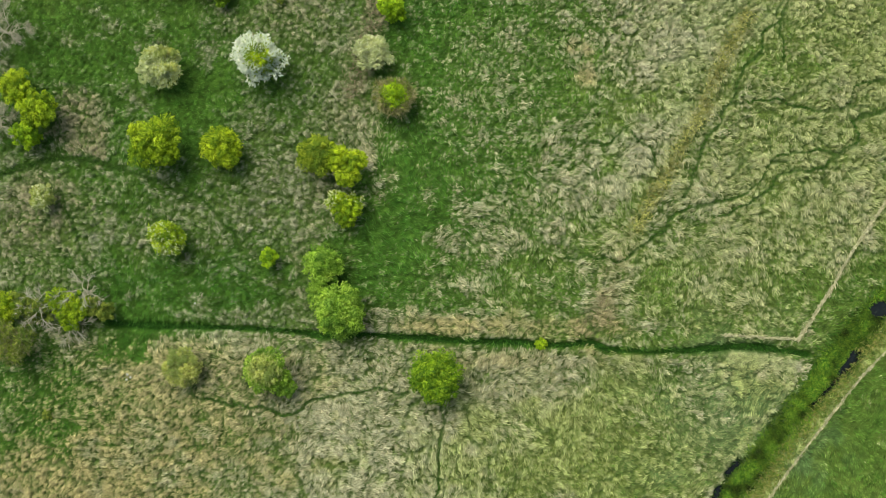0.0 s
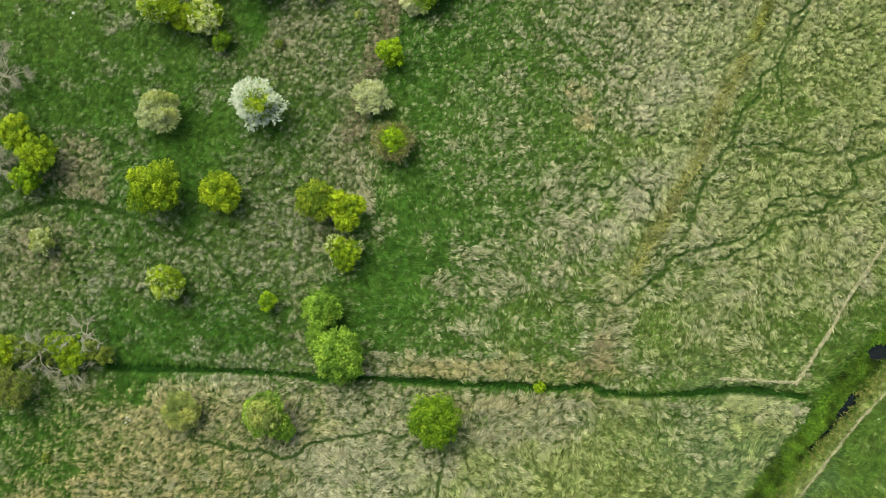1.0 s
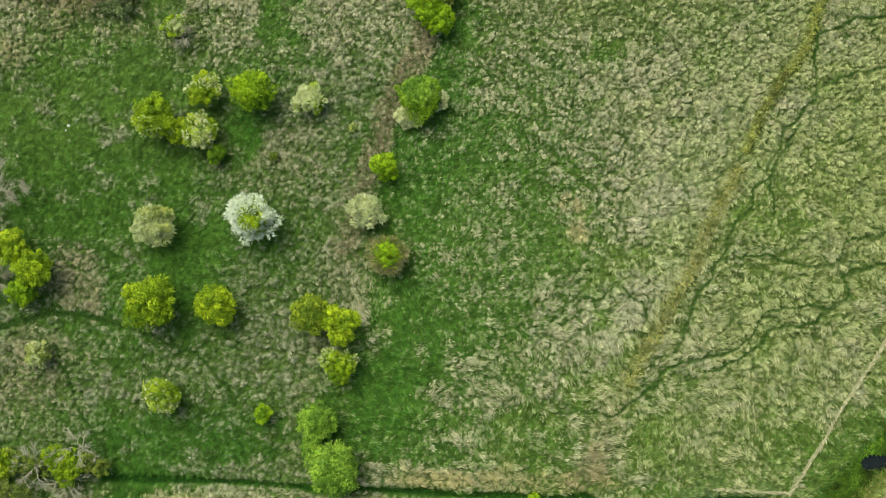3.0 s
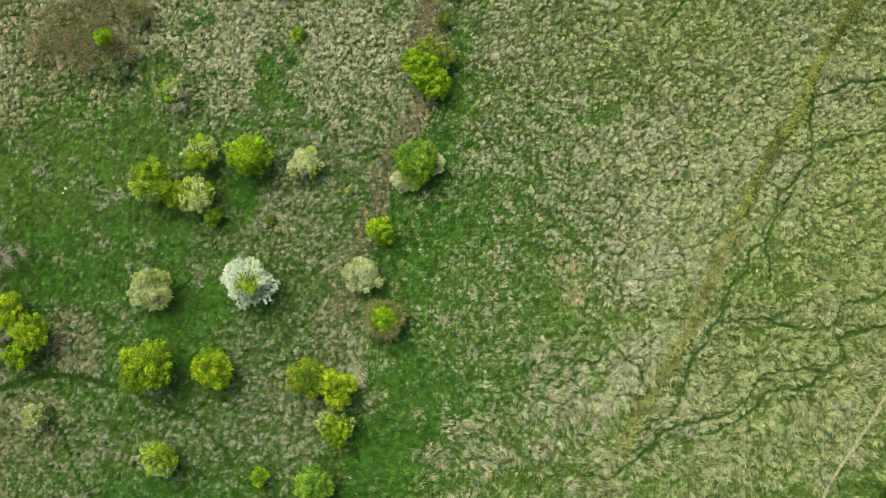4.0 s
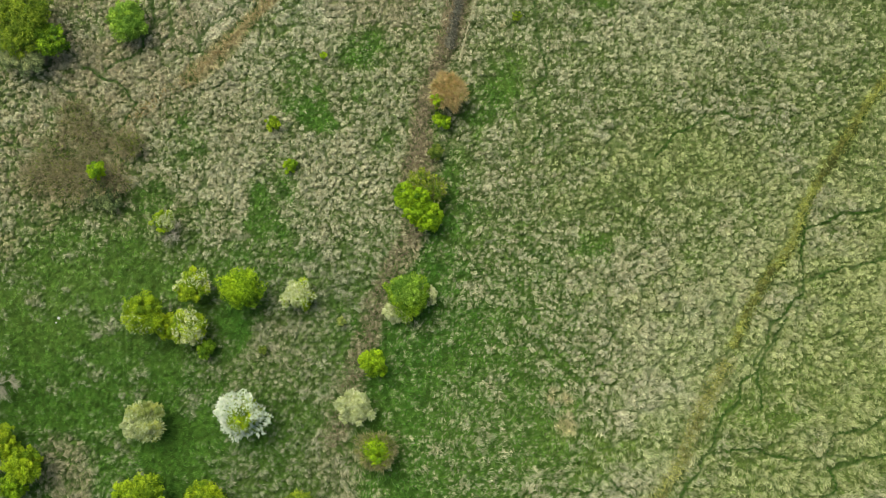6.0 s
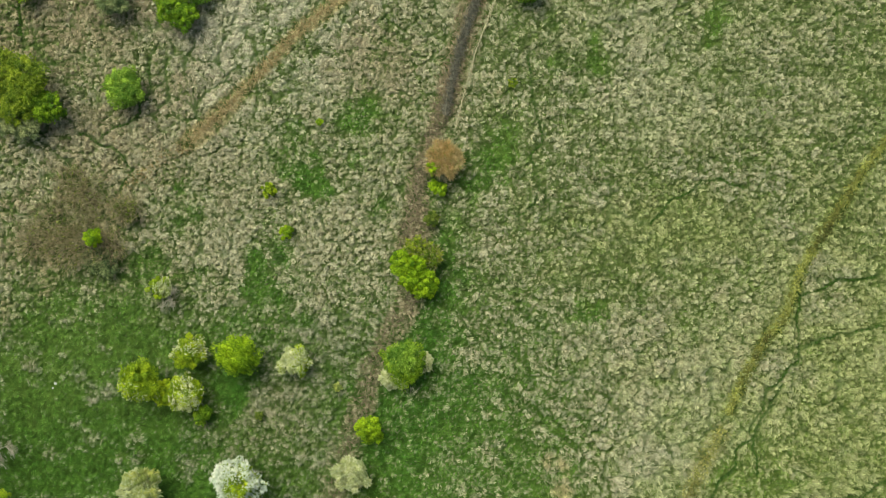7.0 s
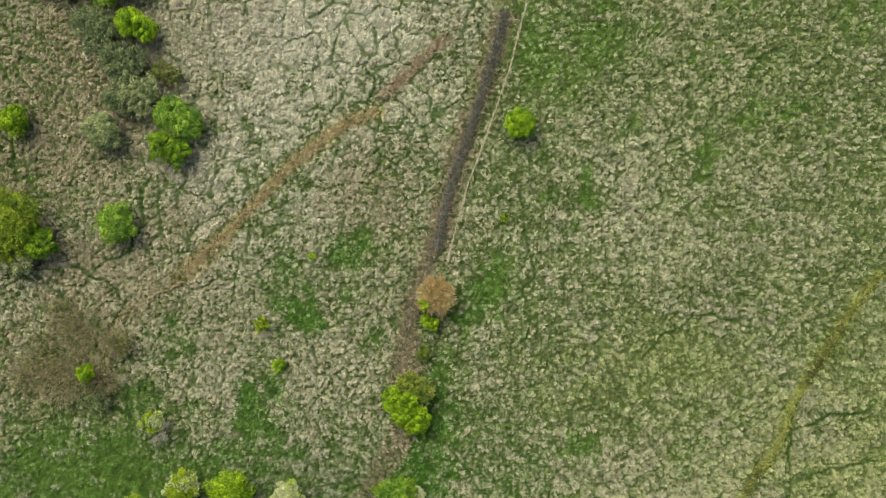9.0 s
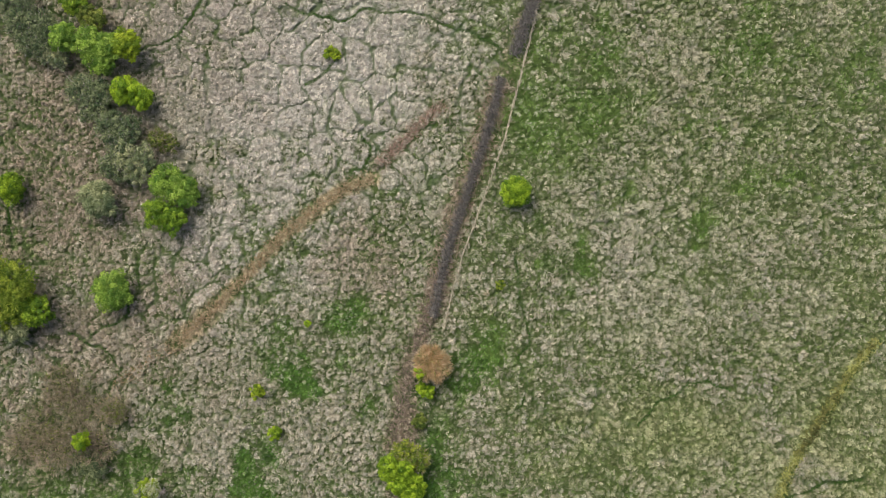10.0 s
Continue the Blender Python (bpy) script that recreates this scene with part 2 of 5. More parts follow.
TRAIL_T = [(-36.4, 56.8), (-32.7, 55.3), (-30.6, 53.1), (-31.8, 50.7)]
TRAIL_U = [(-10.2, 83.5), (-7.7, 84.7), (-6.8, 86.2)]
TRAIL_V = [(-43.1, 72.0), (-43.0, 68.9), (-42.7, 67.1)]
TRAIL_W = [(-4.4, 78.3), (-3.5, 76.8), (-4.1, 74.9), (-6.9, 72.5)]
WEEDS_NORTH = [(50.1, 55.9), (47.2, 52.4), (45.1, 48.9), (42.5, 45.0), (40.7, 41.8), (39.2, 37.3), (36.6, 34.0), (34.5, 30.4), (33.0, 26.6)]
WEEDS_SOUTH = [(32.5, 25.2), (30.4, 21.4), (28.8, 18.1), (27.5, 14.2), (25.7, 11.6), (24.0, 8.0), (22.2, 5.3), (20.7, 2.0)]
HEDGE_FOOT = [(0.8, 47.4), (-0.2, 43.2), (-0.8, 38.4), (-3.2, 35.1), (-4.4, 31.8), (-5.6, 28.2), (-7.2, 24.0), (-8.4, 19.7), (-9.6, 16.1)]
HEDGE_LOW = [(-8.3, 23.0), (-9.4, 20.0), (-10.1, 16.4), (-10.7, 12.8), (-11.6, 8.0), (-12.8, 2.6), (-14.0, -1.7), (-14.6, -4.7)]
DEAD_REED_NORTH = [(16.2, 98.9), (14.7, 94.7), (13.7, 91.1), (12.7, 88.7), (11.9, 86.3)]
DEAD_REED_SOUTH = [(10.5, 83.9), (9.7, 80.9), (8.6, 77.0), (7.4, 73.6), (6.0, 69.4), (4.9, 66.4), (4.0, 62.8), (3.1, 58.5)]
DEAD_REED_FOOT = [(3.9, 63.0), (2.7, 58.8), (1.8, 55.8), (0.5, 52.2), (-0.1, 48.0), (-1.0, 44.9)]
ORANGE_SOUTH = [(-3.2, 73.2), (-6.3, 72.2), (-9.3, 70.1), (-12.4, 67.7), (-15.5, 64.4), (-18.2, 61.7), (-21.0, 58.9), (-24.7, 55.6)]
ORANGE_NORTH = [(4.4, 81.2), (2.3, 79.4), (-0.2, 77.0), (-2.6, 74.8)]
ORANGE_TAIL = [(-24.7, 55.6), (-27.2, 54.1), (-29.1, 52.5), (-31.5, 51.3)]
WIRE_RIDGE = [(15.3, 95.9), (14.1, 89.9), (13.2, 86.3), (12.1, 82.1), (11.0, 77.8), (9.5, 73.6), (8.0, 69.4), (6.4, 65.2), (5.2, 61.0), (4.3, 57.3)]
BANK_TOP = [(51.0, -4.4), (47.1, -9.0), (44.1, -12.1), (41.4, -15.7), (38.5, -19.5), (35.6, -23.5), (33.0, -27.2), (29.7, -32.0)]
TRAILS = [TRAIL_A, TRAIL_B, TRAIL_C, TRAIL_F, TRAIL_G, TRAIL_H, TRAIL_I, TRAIL_L, TRAIL_P, TRAIL_Q]
FAINT = [TRAIL_D, TRAIL_E, TRAIL_J, TRAIL_K, TRAIL_M, TRAIL_N, TRAIL_O, TRAIL_R, TRAIL_S, TRAIL_T, TRAIL_U, TRAIL_V, TRAIL_W]
RIGHT_BANK = [(51.0, -3.2), (47.3, -7.7), (44.1, -11.0), (41.7, -14.5), (38.8, -18.1), (35.3, -22.9), (32.4, -27.1), (28.8, -31.9)]


TUSSOCK = 0.405


class Cover:
    """What grows where: shares of dry straw, golden reed, brown litter, lush grass and olive growth, and the lie of the ground."""

    def __init__(self, x, y):
        self.x, self.y = x, y
        self.rough = fractal(x, y, 5.0, 1, 5) - 0.5
        self.fray = fractal(x, y, 1.6, 3, 3) - 0.5
        self.dry = np.full(x.shape, 0.5)
        self.gold, self.brown, self.lush, self.olive, self.cold, self.pale = (np.zeros(x.shape) for _ in range(6))
        self.kinds = {"dry": self.dry, "gold": self.gold, "brown": self.brown, "lush": self.lush, "olive": self.olive, "cold": self.cold, "pale": self.pale}

    def spot(self, cx, cy, rx, ry, turn=0.0, ragged=2.2):
        rx, ry = rx * 0.06, ry * 0.06
        near = (np.abs(self.x - cx) < 2.6 * max(rx, ry)) & (np.abs(self.y - cy) < 2.6 * max(rx, ry))
        out = np.zeros(self.x.shape)
        c, s = math.cos(radians(turn)), math.sin(radians(turn))
        dx, dy = self.x[near] - cx, self.y[near] - cy
        d = np.hypot((c * dx + s * dy) / rx, (c * dy - s * dx) / ry) + np.clip(ragged * self.rough[near] + 1.9 * self.fray[near], -0.75, 0.9)
        out[near] = step(1.75, 0.25, d)
        return out

    def put(self, field, value, cx, cy, rx, ry, turn=0.0, share=0.9):
        m = self.spot(cx, cy, rx, ry, turn) * share
        old = self.kinds[field]
        old += m * (value - old)

    def band(self, field, value, line, half, ragged=0.8, share=1.0):
        d = off_line(self.x, self.y, line, half * 2 + 3) + self.rough * ragged * half * 2
        m = step(half * 1.25, half * 0.6, d) * share
        old = self.kinds[field]
        old += m * (value - old)
        return m


def cover(x, y):
    c = Cover(x, y)
    # broad zones
    c.put("dry", 0.58, 10.28, 11.57, 420, 420)
    c.put("dry", 0.12, -2.60, 22.95, 75, 190, 10, share=0.8)
    c.put("dry", 0.1, -3.77, 6.78, 85, 210, -6, share=0.85)
    c.put("dry", 0.15, -5.86, -1.63, 90, 110)
    c.put("dry", 0.68, 13.89, 2.62, 200, 70, 10)
    c.put("dry", 0.62, 5.52, 8.58, 70, 110)
    c.put("dry", 0.86, 25.68, 21.07, 90, 260, -28)
    c.put("dry", 0.8, 18.03, 6.80, 110, 90)
    c.put("dry", 0.4, 13.82, 23.49, 60, 220)
    c.put("dry", 0.66, 38.10, 11.56, 230, 420)
    c.put("olive", 0.6, 39.25, 15.70, 240, 480)
    c.put("olive", 0.45, 28.15, -4.50, 300, 110)
    c.put("dry", 0.56, 28.15, -4.50, 320, 110)
    c.put("dry", 0.2, 13.31, -4.55, 150, 60)
    c.put("dry", 0.3, 4.36, -6.99, 140, 50)
    c.put("lush", 0.7, 41.70, -6.82, 60, 150, -32)
    c.put("dry", 0.14, 41.70, -6.82, 60, 150, -32)
    c.put("dry", 0.36, 6.52, 17.55, 140, 420, share=0.8)
    c.put("dry", 0.18, -1.02, 15.14, 55, 260, 6, share=0.7)
    c.put("lush", 0.5, 1.70, 17.55, 100, 420, share=0.8)
    c.put("dry", 0.05, -6.4, -1.2, 70, 115)
    c.put("lush", 0.55, -6.4, -1.2, 70, 115)
    c.put("dry", 0.1, -3.2, 13.5, 50, 190, 6, share=0.75)
    # south of the ditch
    c.put("dry", 0.75, -9.44, -19.08, 330, 150)
    c.put("dry", 0.85, -8.22, -21.48, 150, 150)
    c.put("dry", 0.6, 18.13, -20.66, 330, 170)
    c.put("olive", 0.9, 18.13, -22.46, 320, 150)
    c.put("dry", 0.85, 9.17, -14.15, 130, 60)
    c.put("cold", 0.8, 30.56, -17.58, 110, 110)
    c.put("dry", 0.45, 30.56, -17.58, 120, 110)
    c.put("dry", 0.8, 33.49, -12.80, 80, 25)
    c.put("gold", 1.0, -38.63, -24.77, 270, 150, 20)
    c.put("dry", 0.85, -38.63, -24.77, 240, 130, 20)
    c.put("gold", 0.8, -31.90, -15.02, 190, 80)
    c.put("gold", 0.5, -21.55, -13.14, 70, 40)
    c.put("dry", 0.7, -28.85, -15.00, 200, 80)
    c.put("dry", 0.2, -43.54, -15.10, 130, 90, share=0.7)
    c.put("lush", 0.5, -43.54, -15.10, 130, 90, share=0.7)
    c.put("gold", 0.8, -1.03, -7.91, 110, 18)
    c.put("dry", 0.9, 0.77, -7.90, 160, 18)
    c.put("gold", 0.7, 13.92, -8.14, 160, 16)
    c.put("dry", 0.85, 13.33, -11.73, 220, 16)
    c.put("gold", 0.5, 7.36, -11.46, 120, 18)
    c.put("brown", 0.95, 17.36, -5.73, 34, 75, -22)
    c.put("dry", 0.92, 17.36, -5.73, 34, 75, -22)
    # the wooded west
    c.put("dry", 0.2, -36.81, 19.45, 200, 200)
    c.put("lush", 0.35, -38.03, 17.64, 200, 180)
    c.put("dry", 0.12, -27.03, -3.50, 170, 80)
    c.put("lush", 0.6, -27.03, -4.71, 190, 75)
    c.put("dry", 0.6, -21.57, 3.15, 150, 90)
    c.put("dry", 0.1, -21.59, 15.20, 130, 70)
    c.put("lush", 0.3, -25.23, 17.01, 130, 90)
    c.put("dry", 0.8, -16.73, 6.77, 60, 90)
    c.put("dry", 0.75, -15.55, 24.80, 110, 90)
    c.put("brown", 0.45, -15.55, 26.00, 100, 70)
    c.put("dry", 0.8, -10.71, 15.18, 60, 60)
    c.put("brown", 0.5, -10.10, 13.98, 55, 60)
    c.put("dry", 0.8, -19.16, 13.09, 55, 45)
    c.put("dry", 0.85, -38.64, 13.71, 35, 60, 25)
    c.put("brown", 0.6, -39.25, 12.20, 45, 40)
    c.put("dry", 0.85, -44.15, 3.11, 100, 90)
    c.put("brown", 0.75, -44.15, 3.11, 100, 90)
    c.put("dry", 0.55, -42.31, -1.74, 100, 40)
    c.put("dry", 0.8, -24.93, 20.92, 14, 22)
    c.put("dry", 0.1, -36.45, 34.99, 200, 110)
    c.put("lush", 0.5, -35.83, 36.21, 200, 100)
    c.put("olive", 0.3, -37.06, 35.00, 200, 110)
    c.put("dry", 0.75, -16.88, 27.63, 80, 60)
    c.put("brown", 0.5, -16.88, 27.02, 70, 50)
    # darker green patch just south of the dome-shaped tree
    c.put("dry", 0.05, -19.8, 29.2, 30, 40)
    c.put("lush", 0.65, -19.8, 29.2, 30, 40)
    c.put("dry", 0.1, 3.4, 39.0, 35, 60)
    c.put("brown", 0.8, -38.60, 13.78, 55, 55)
    c.put("dry", 0.9, -38.60, 13.78, 55, 55)
    # the north-west, mostly dry
    c.put("dry", 0.78, -16.82, 46.39, 250, 140)
    c.put("dry", 0.8, -20.48, 51.10, 260, 170)
    c.put("dry", 0.75, -5.24, 51.01, 150, 170)
    c.put("dry", 0.72, -2.76, 63.09, 160, 130)
    c.put("brown", 0.75, -3.2, 65.0, 85, 65)
    c.put("dry", 0.9, -35.82, 55.46, 220, 130)
    c.put("brown", 0.35, -34.58, 56.67, 200, 120)
    c.put("dry", 0.98, -9.23, 85.29, 330, 240, 20)
    c.put("pale", 1.0, -9.23, 85.29, 330, 240, 20)
    c.put("pale", 0.7, -17.28, 67.13, 160, 130, 20)
    c.put("pale", 0.45, 25.09, 21.07, 70, 230, -28)
    c.put("pale", 0.35, 26.71, 63.43, 200, 110)
    c.put("pale", 0.35, 22.72, 69.33, 80, 110)
    c.put("pale", 0.4, -7.02, -21.47, 130, 110)
    c.put("dry", 0.95, -23.35, 78.13, 160, 330)
    c.put("dry", 0.76, -37.53, 77.63, 190, 330)
    c.put("brown", 0.95, -38.15, 77.64, 190, 330)
    c.put("brown", 0.4, -20.83, 87.23, 110, 130)
    c.put("brown", 0.75, -35.24, 48.74, 120, 90)
    c.put("brown", 0.8, -38.25, 45.35, 140, 80)
    c.put("dry", 0.7, -45.03, 46.62, 90, 130)
    c.put("dry", 0.75, 5.66, 50.95, 70, 150)
    # the north-east: grey straw with green hollows
    c.put("dry", 0.5, 14.56, 39.53, 200, 170)
    c.put("dry", 0.75, 28.28, 36.46, 150, 170)
    c.put("dry", 0.46, 15.90, 50.89, 150, 160)
    c.put("dry", 0.58, 30.85, 50.81, 330, 170)
    c.put("olive", 0.4, 27.86, 47.22, 200, 60)
    c.put("dry", 0.75, 26.71, 63.43, 230, 130)
    c.put("dry", 0.52, 32.34, 84.27, 380, 260)
    c.put("dry", 0.8, 22.72, 69.33, 80, 110)
    c.put("dry", 0.62, 44.17, 66.81, 200, 150)
    c.put("dry", 0.36, 19.18, 84.40, 130, 170)
    c.put("dry", 0.5, 13.09, 66.97, 70, 130)
    c.put("dry", 0.62, 44.26, 33.98, 130, 260)
    c.put("olive", 0.7, 46.03, 32.78, 90, 330)
    c.put("olive", 0.35, 23.52, 41.87, 130, 70)
    c.put("olive", 0.32, 34.10, 77.06, 420, 430, share=0.8)
    c.put("olive", 0.7, 27.26, 46.63, 180, 50, share=0.8)
    c.put("dry", 0.62, -7.94, 32.66, 75, 80)
    c.put("dry", 0.2, 2.03, 33.82, 45, 150, 8, share=0.65)
    c.put("lush", 0.5, 2.03, 33.82, 45, 150, 8, share=0.65)
    c.put("dry", 0.16, -1.30, 26.60, 55, 70)
    c.put("lush", 0.6, -1.30, 26.60, 55, 70)
    # green hollows
    for cx, cy, rx, ry in ((-13.13, 54.70, 45, 60), (-6.32, 52.96, 22, 18), (-3.73, 49.07, 22, 18), (-6.72, 58.59, 50, 26),
                           (-25.40, 48.08, 40, 45), (-8.89, 50.43, 28, 18), (-10.71, 51.65, 25, 30)):
        c.put("dry", 0.24, cx, cy, rx, ry, share=0.75)
        c.put("lush", 0.3, cx, cy, rx, ry, share=0.75)
    for cx, cy, rx, ry in ((-29.66, 42.85, 40, 55), (-15.62, 41.54, 50, 55), (-22.93, 42.20, 14, 22), 
                           (-1.71, 25.77, 60, 90), (18.15, 37.41, 35, 25), (-18.07, 36.11, 70, 30)):
        c.put("dry", 0.24, cx, cy, rx, ry, share=0.75)
        c.put("lush", 0.4, cx, cy, rx, ry, share=0.75)
    for cx, cy, rx, ry in ((18.34, 63.51, 70, 40), (31.79, 68.18, 14, 30), (32.76, 52.60, 16, 10), (6.88, 53.36, 50, 40),
                           (36.22, 86.63, 55, 45), (34.70, 77.36, 60, 35), (31.69, 67.77, 14, 26), (22.19, 86.78, 40, 50)):
        c.put("dry", 0.24, cx, cy, rx, ry, share=0.75)
        c.put("lush", 0.3, cx, cy, rx, ry, share=0.75)
    for cx, cy, rx, ry in ((20.97, 81.98, 60, 50), (38.26, 73.43, 80, 25), (49.55, 84.10, 40, 40), (13.15, 80.24, 40, 60),
                           (25.15, 77.73, 50, 40), (36.89, 19.26, 70, 25), (24.02, -9.28, 90, 20), (4.89, 18.74, 70, 110)):
        c.put("dry", 0.36, cx, cy, rx, ry)
        c.put("lush", 0.1, cx, cy, rx, ry)
    for cx, cy, rx in ((14.01, 21.35, 13), (15.43, 21.34, 12), (8.72, 60.88, 12), (-41.70, 31.97, 16), (-45.69, 37.48, 30), (15.62, 18.72, 14)):
        c.put("dry", 0.95, cx, cy, rx, rx)
        c.put("gold", 0.8, cx, cy, rx, rx)
    # strips
    c.band("brown", 0.75, HEDGE_FOOT, 1.35)
    c.band("dry", 0.8, HEDGE_FOOT, 1.35)
    c.band("brown", 0.5, HEDGE_LOW, 1.5, 1.6, share=0.8)
    c.band("dry", 0.7, HEDGE_LOW, 1.5, 1.6, share=0.8)
    c.band("brown", 0.9, DEAD_REED_FOOT, 1.5)
    c.band("brown", 0.9, DEAD_REED_SOUTH, 1.5)
    c.band("brown", 0.9, DEAD_REED_NORTH, 1.5)
    c.band("gold", 0.8, ORANGE_SOUTH, 1.0)
    c.band("brown", 0.6, ORANGE_NORTH, 1.0)
    c.band("brown", 0.5, ORANGE_TAIL, 1.0)
    c.band("olive", 0.85, WEEDS_NORTH, 0.8)
    c.band("olive", 0.6, WEEDS_SOUTH, 0.9)
    c.band("brown", 0.4, WEEDS_SOUTH, 0.9)
    # pasture beyond the canal and the canal's own growth
    p, q = np.array(RIGHT_BANK[0]), np.array(RIGHT_BANK[-1])
    east = ((x - p[0]) * (q[1] - p[1]) - (y - p[1]) * (q[0] - p[0]) < 0).astype(float)
    c.dry += east * (0.12 + 0.3 * c.rough - c.dry)
    c.lush += east * (0.28 - c.lush)
    c.olive += east * (0.36 + 0.6 * c.fray - c.olive)
    c.band("dry", 0.92, LEFT_BANK, 0.8, 0.6)
    c.band("pale", 0.5, LEFT_BANK, 0.7, 0.6)
    c.band("dry", 0.02, CANAL, 1.9, 0.2)
    c.band("lush", 0.95, CANAL, 1.9, 0.2)
    c.band("dry", 0.5, BANK_TOP, 0.75, 0.4)
    c.band("olive", 0.85, BANK_TOP, 0.75, 0.4)
    c.band("lush", 0.0, BANK_TOP, 0.75, 0.4)
    c.band("dry", 0.6, RIGHT_BANK, 0.9, 0.3, 0.5)
    wobble = c.rough * 0.7
    ditch = off_line(x, y, DITCH, 4) + wobble
    near = step(0.6, 0.25, ditch)
    c.dry *= 1 - near
    c.lush += near * (0.6 - c.lush)
    # trodden trails between the tussocks
    trail = np.zeros(x.shape)
    warp_x, warp_y = x + 1.4 * (fractal(x, y, 2.2, 2, 2) - 0.5), y + 1.4 * (fractal(x, y, 2.2, 3, 2) - 0.5)
    for line in TRAILS:
        trail = np.maximum(trail, step(0.25, 0.1, off_line(warp_x, warp_y, line, 2)))
    for line in FAINT:
        trail = np.maximum(trail, 0.8 * step(0.23, 0.09, off_line(warp_x, warp_y, line, 2)))
    trail = np.maximum(trail, step(0.34, 0.15, off_line(x + 0.4 * c.fray, y + 0.8 * c.rough, TRAIL_F[:8], 2)))
    bend_x, bend_y = x + 2.6 * (fractal(x, y, 3.0, 1, 3) - 0.5), y + 2.6 * (fractal(x, y, 3.0, 2, 3) - 0.5)
    f1, f2, _ = cells(bend_x, bend_y, 3.4, 1)
    patchy = step(0.4, 0.62, fractal(x, y, 9.0, 3, 3))
    web = step(0.092, 0.035, f2 - f1) * (0.55 + 0.45 * patchy) * step(0.25, 0.55, c.dry)
    north = step(36.0, 46.0, y)
    web *= 0.75 + 0.25 * north * step(9.0, 3.0, x - 0.25 * (y - 62.0))
    trail = np.maximum(trail, 0.95 * web) * (1 - east)
    c.trail = trail
    # thin green seams between clumps of tussocks, at two sizes
    g1, g2, _ = cells(bend_x + 0.5 * (value_noise(x, y, 0.6, 2) - 0.5), bend_y, 1.9, 3)
    h1, h2, _ = cells(bend_x + 0.4 * c.fray, bend_y - 0.4 * c.fray, 0.95, 0)
    c.seam = np.maximum(step(0.12, 0.03, g2 - g1) * step(0.36, 0.6, fractal(x, y, 6.0, 2, 3)), 0.75 * step(0.16, 0.04, h2 - h1) * step(0.4, 0.62, fractal(x, y, 4.0, 0, 3))) * (1 - east)
    broad = fractal(x, y, 11.0, 3, 4) - 0.5
    c.dry = np.clip(c.dry + (0.32 * c.fray + 0.36 * c.rough + 0.3 * broad) * (1 - 0.8 * c.pale), 0.03, 1) * (1 - near)
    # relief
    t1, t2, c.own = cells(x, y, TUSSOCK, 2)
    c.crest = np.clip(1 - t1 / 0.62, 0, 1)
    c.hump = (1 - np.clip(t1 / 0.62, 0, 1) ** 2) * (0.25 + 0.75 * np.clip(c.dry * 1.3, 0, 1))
    # wooded ground: finer growth west of the tree line, dulled as painted tree shade
    c.woods = step(1.0, -2.5, x + 10.5 - 0.25 * y + 3 * c.rough) * step(-10.0, -8.0, y) * step(42.0, 33.0, y + 6 * c.rough)
    z = 0.3 * fractal(x, y, 14.0, 0, 2) - 0.15 + (0.46 * c.hump - 0.13 * c.seam) * (1 - 0.45 * c.pale) + 0.05 * value_noise(x, y, 0.42, 1)
    # combed ridges across the lodged south; streak also paints their crest light and trough shade
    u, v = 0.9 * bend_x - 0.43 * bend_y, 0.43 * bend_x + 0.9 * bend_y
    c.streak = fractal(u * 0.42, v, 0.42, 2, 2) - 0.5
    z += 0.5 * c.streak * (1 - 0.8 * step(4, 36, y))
    z -= 0.12 * trail
    canal = off_line(x, y, CANAL, 6) + wobble
    z -= 0.55 * step(0.65, 0.15, ditch) * step(1.8, 2.6, canal)
    z -= 0.5 * step(2.2, 1.3, canal) * (1 - 0.3 * c.hump)
    pool = np.minimum(off_line(x, y, OPEN_WATER, 4), off_line(x, y, OPEN_POOL, 4) - 0.4) + 0.4 * wobble
    pool = np.minimum(pool, np.minimum(off_line(x, y, OPEN_LOW, 4), np.minimum(off_line(x, y, OPEN_END, 4), off_line(x, y, OPEN_SEAM, 4) + 0.12)) + 0.2)
    c.pool = pool
    z -= 0.9 * step(0.75, 0.3, pool)
    z += 0.18 * step(1.0, 0.4, off_line(x, y, FOOTWAY, 3))
    c.z, c.ditch, c.canal, c.east = z, ditch, canal, east
    return c


STRAW, PALE = np.array((0.46, 0.43, 0.27)), np.array((0.67, 0.63, 0.46))
DULL = np.array((0.195, 0.245, 0.085))
BLEACHED = np.array((0.82, 0.78, 0.65))
GREYED = np.array((0.42, 0.42, 0.32))
GOLD = np.array((0.48, 0.405, 0.20))
LITTER = np.array((0.32, 0.255, 0.165))
SEDGE = np.array((0.132, 0.25, 0.040))
LUSH = np.array((0.068, 0.21, 0.024))
OLIVE = np.array((0.31, 0.37, 0.10))
COLD = np.array((0.21, 0.31, 0.17))
DARK_GREEN = np.array((0.04, 0.075, 0.016))


def blend(a, b, f):
    return a + (b - a) * f[..., None]


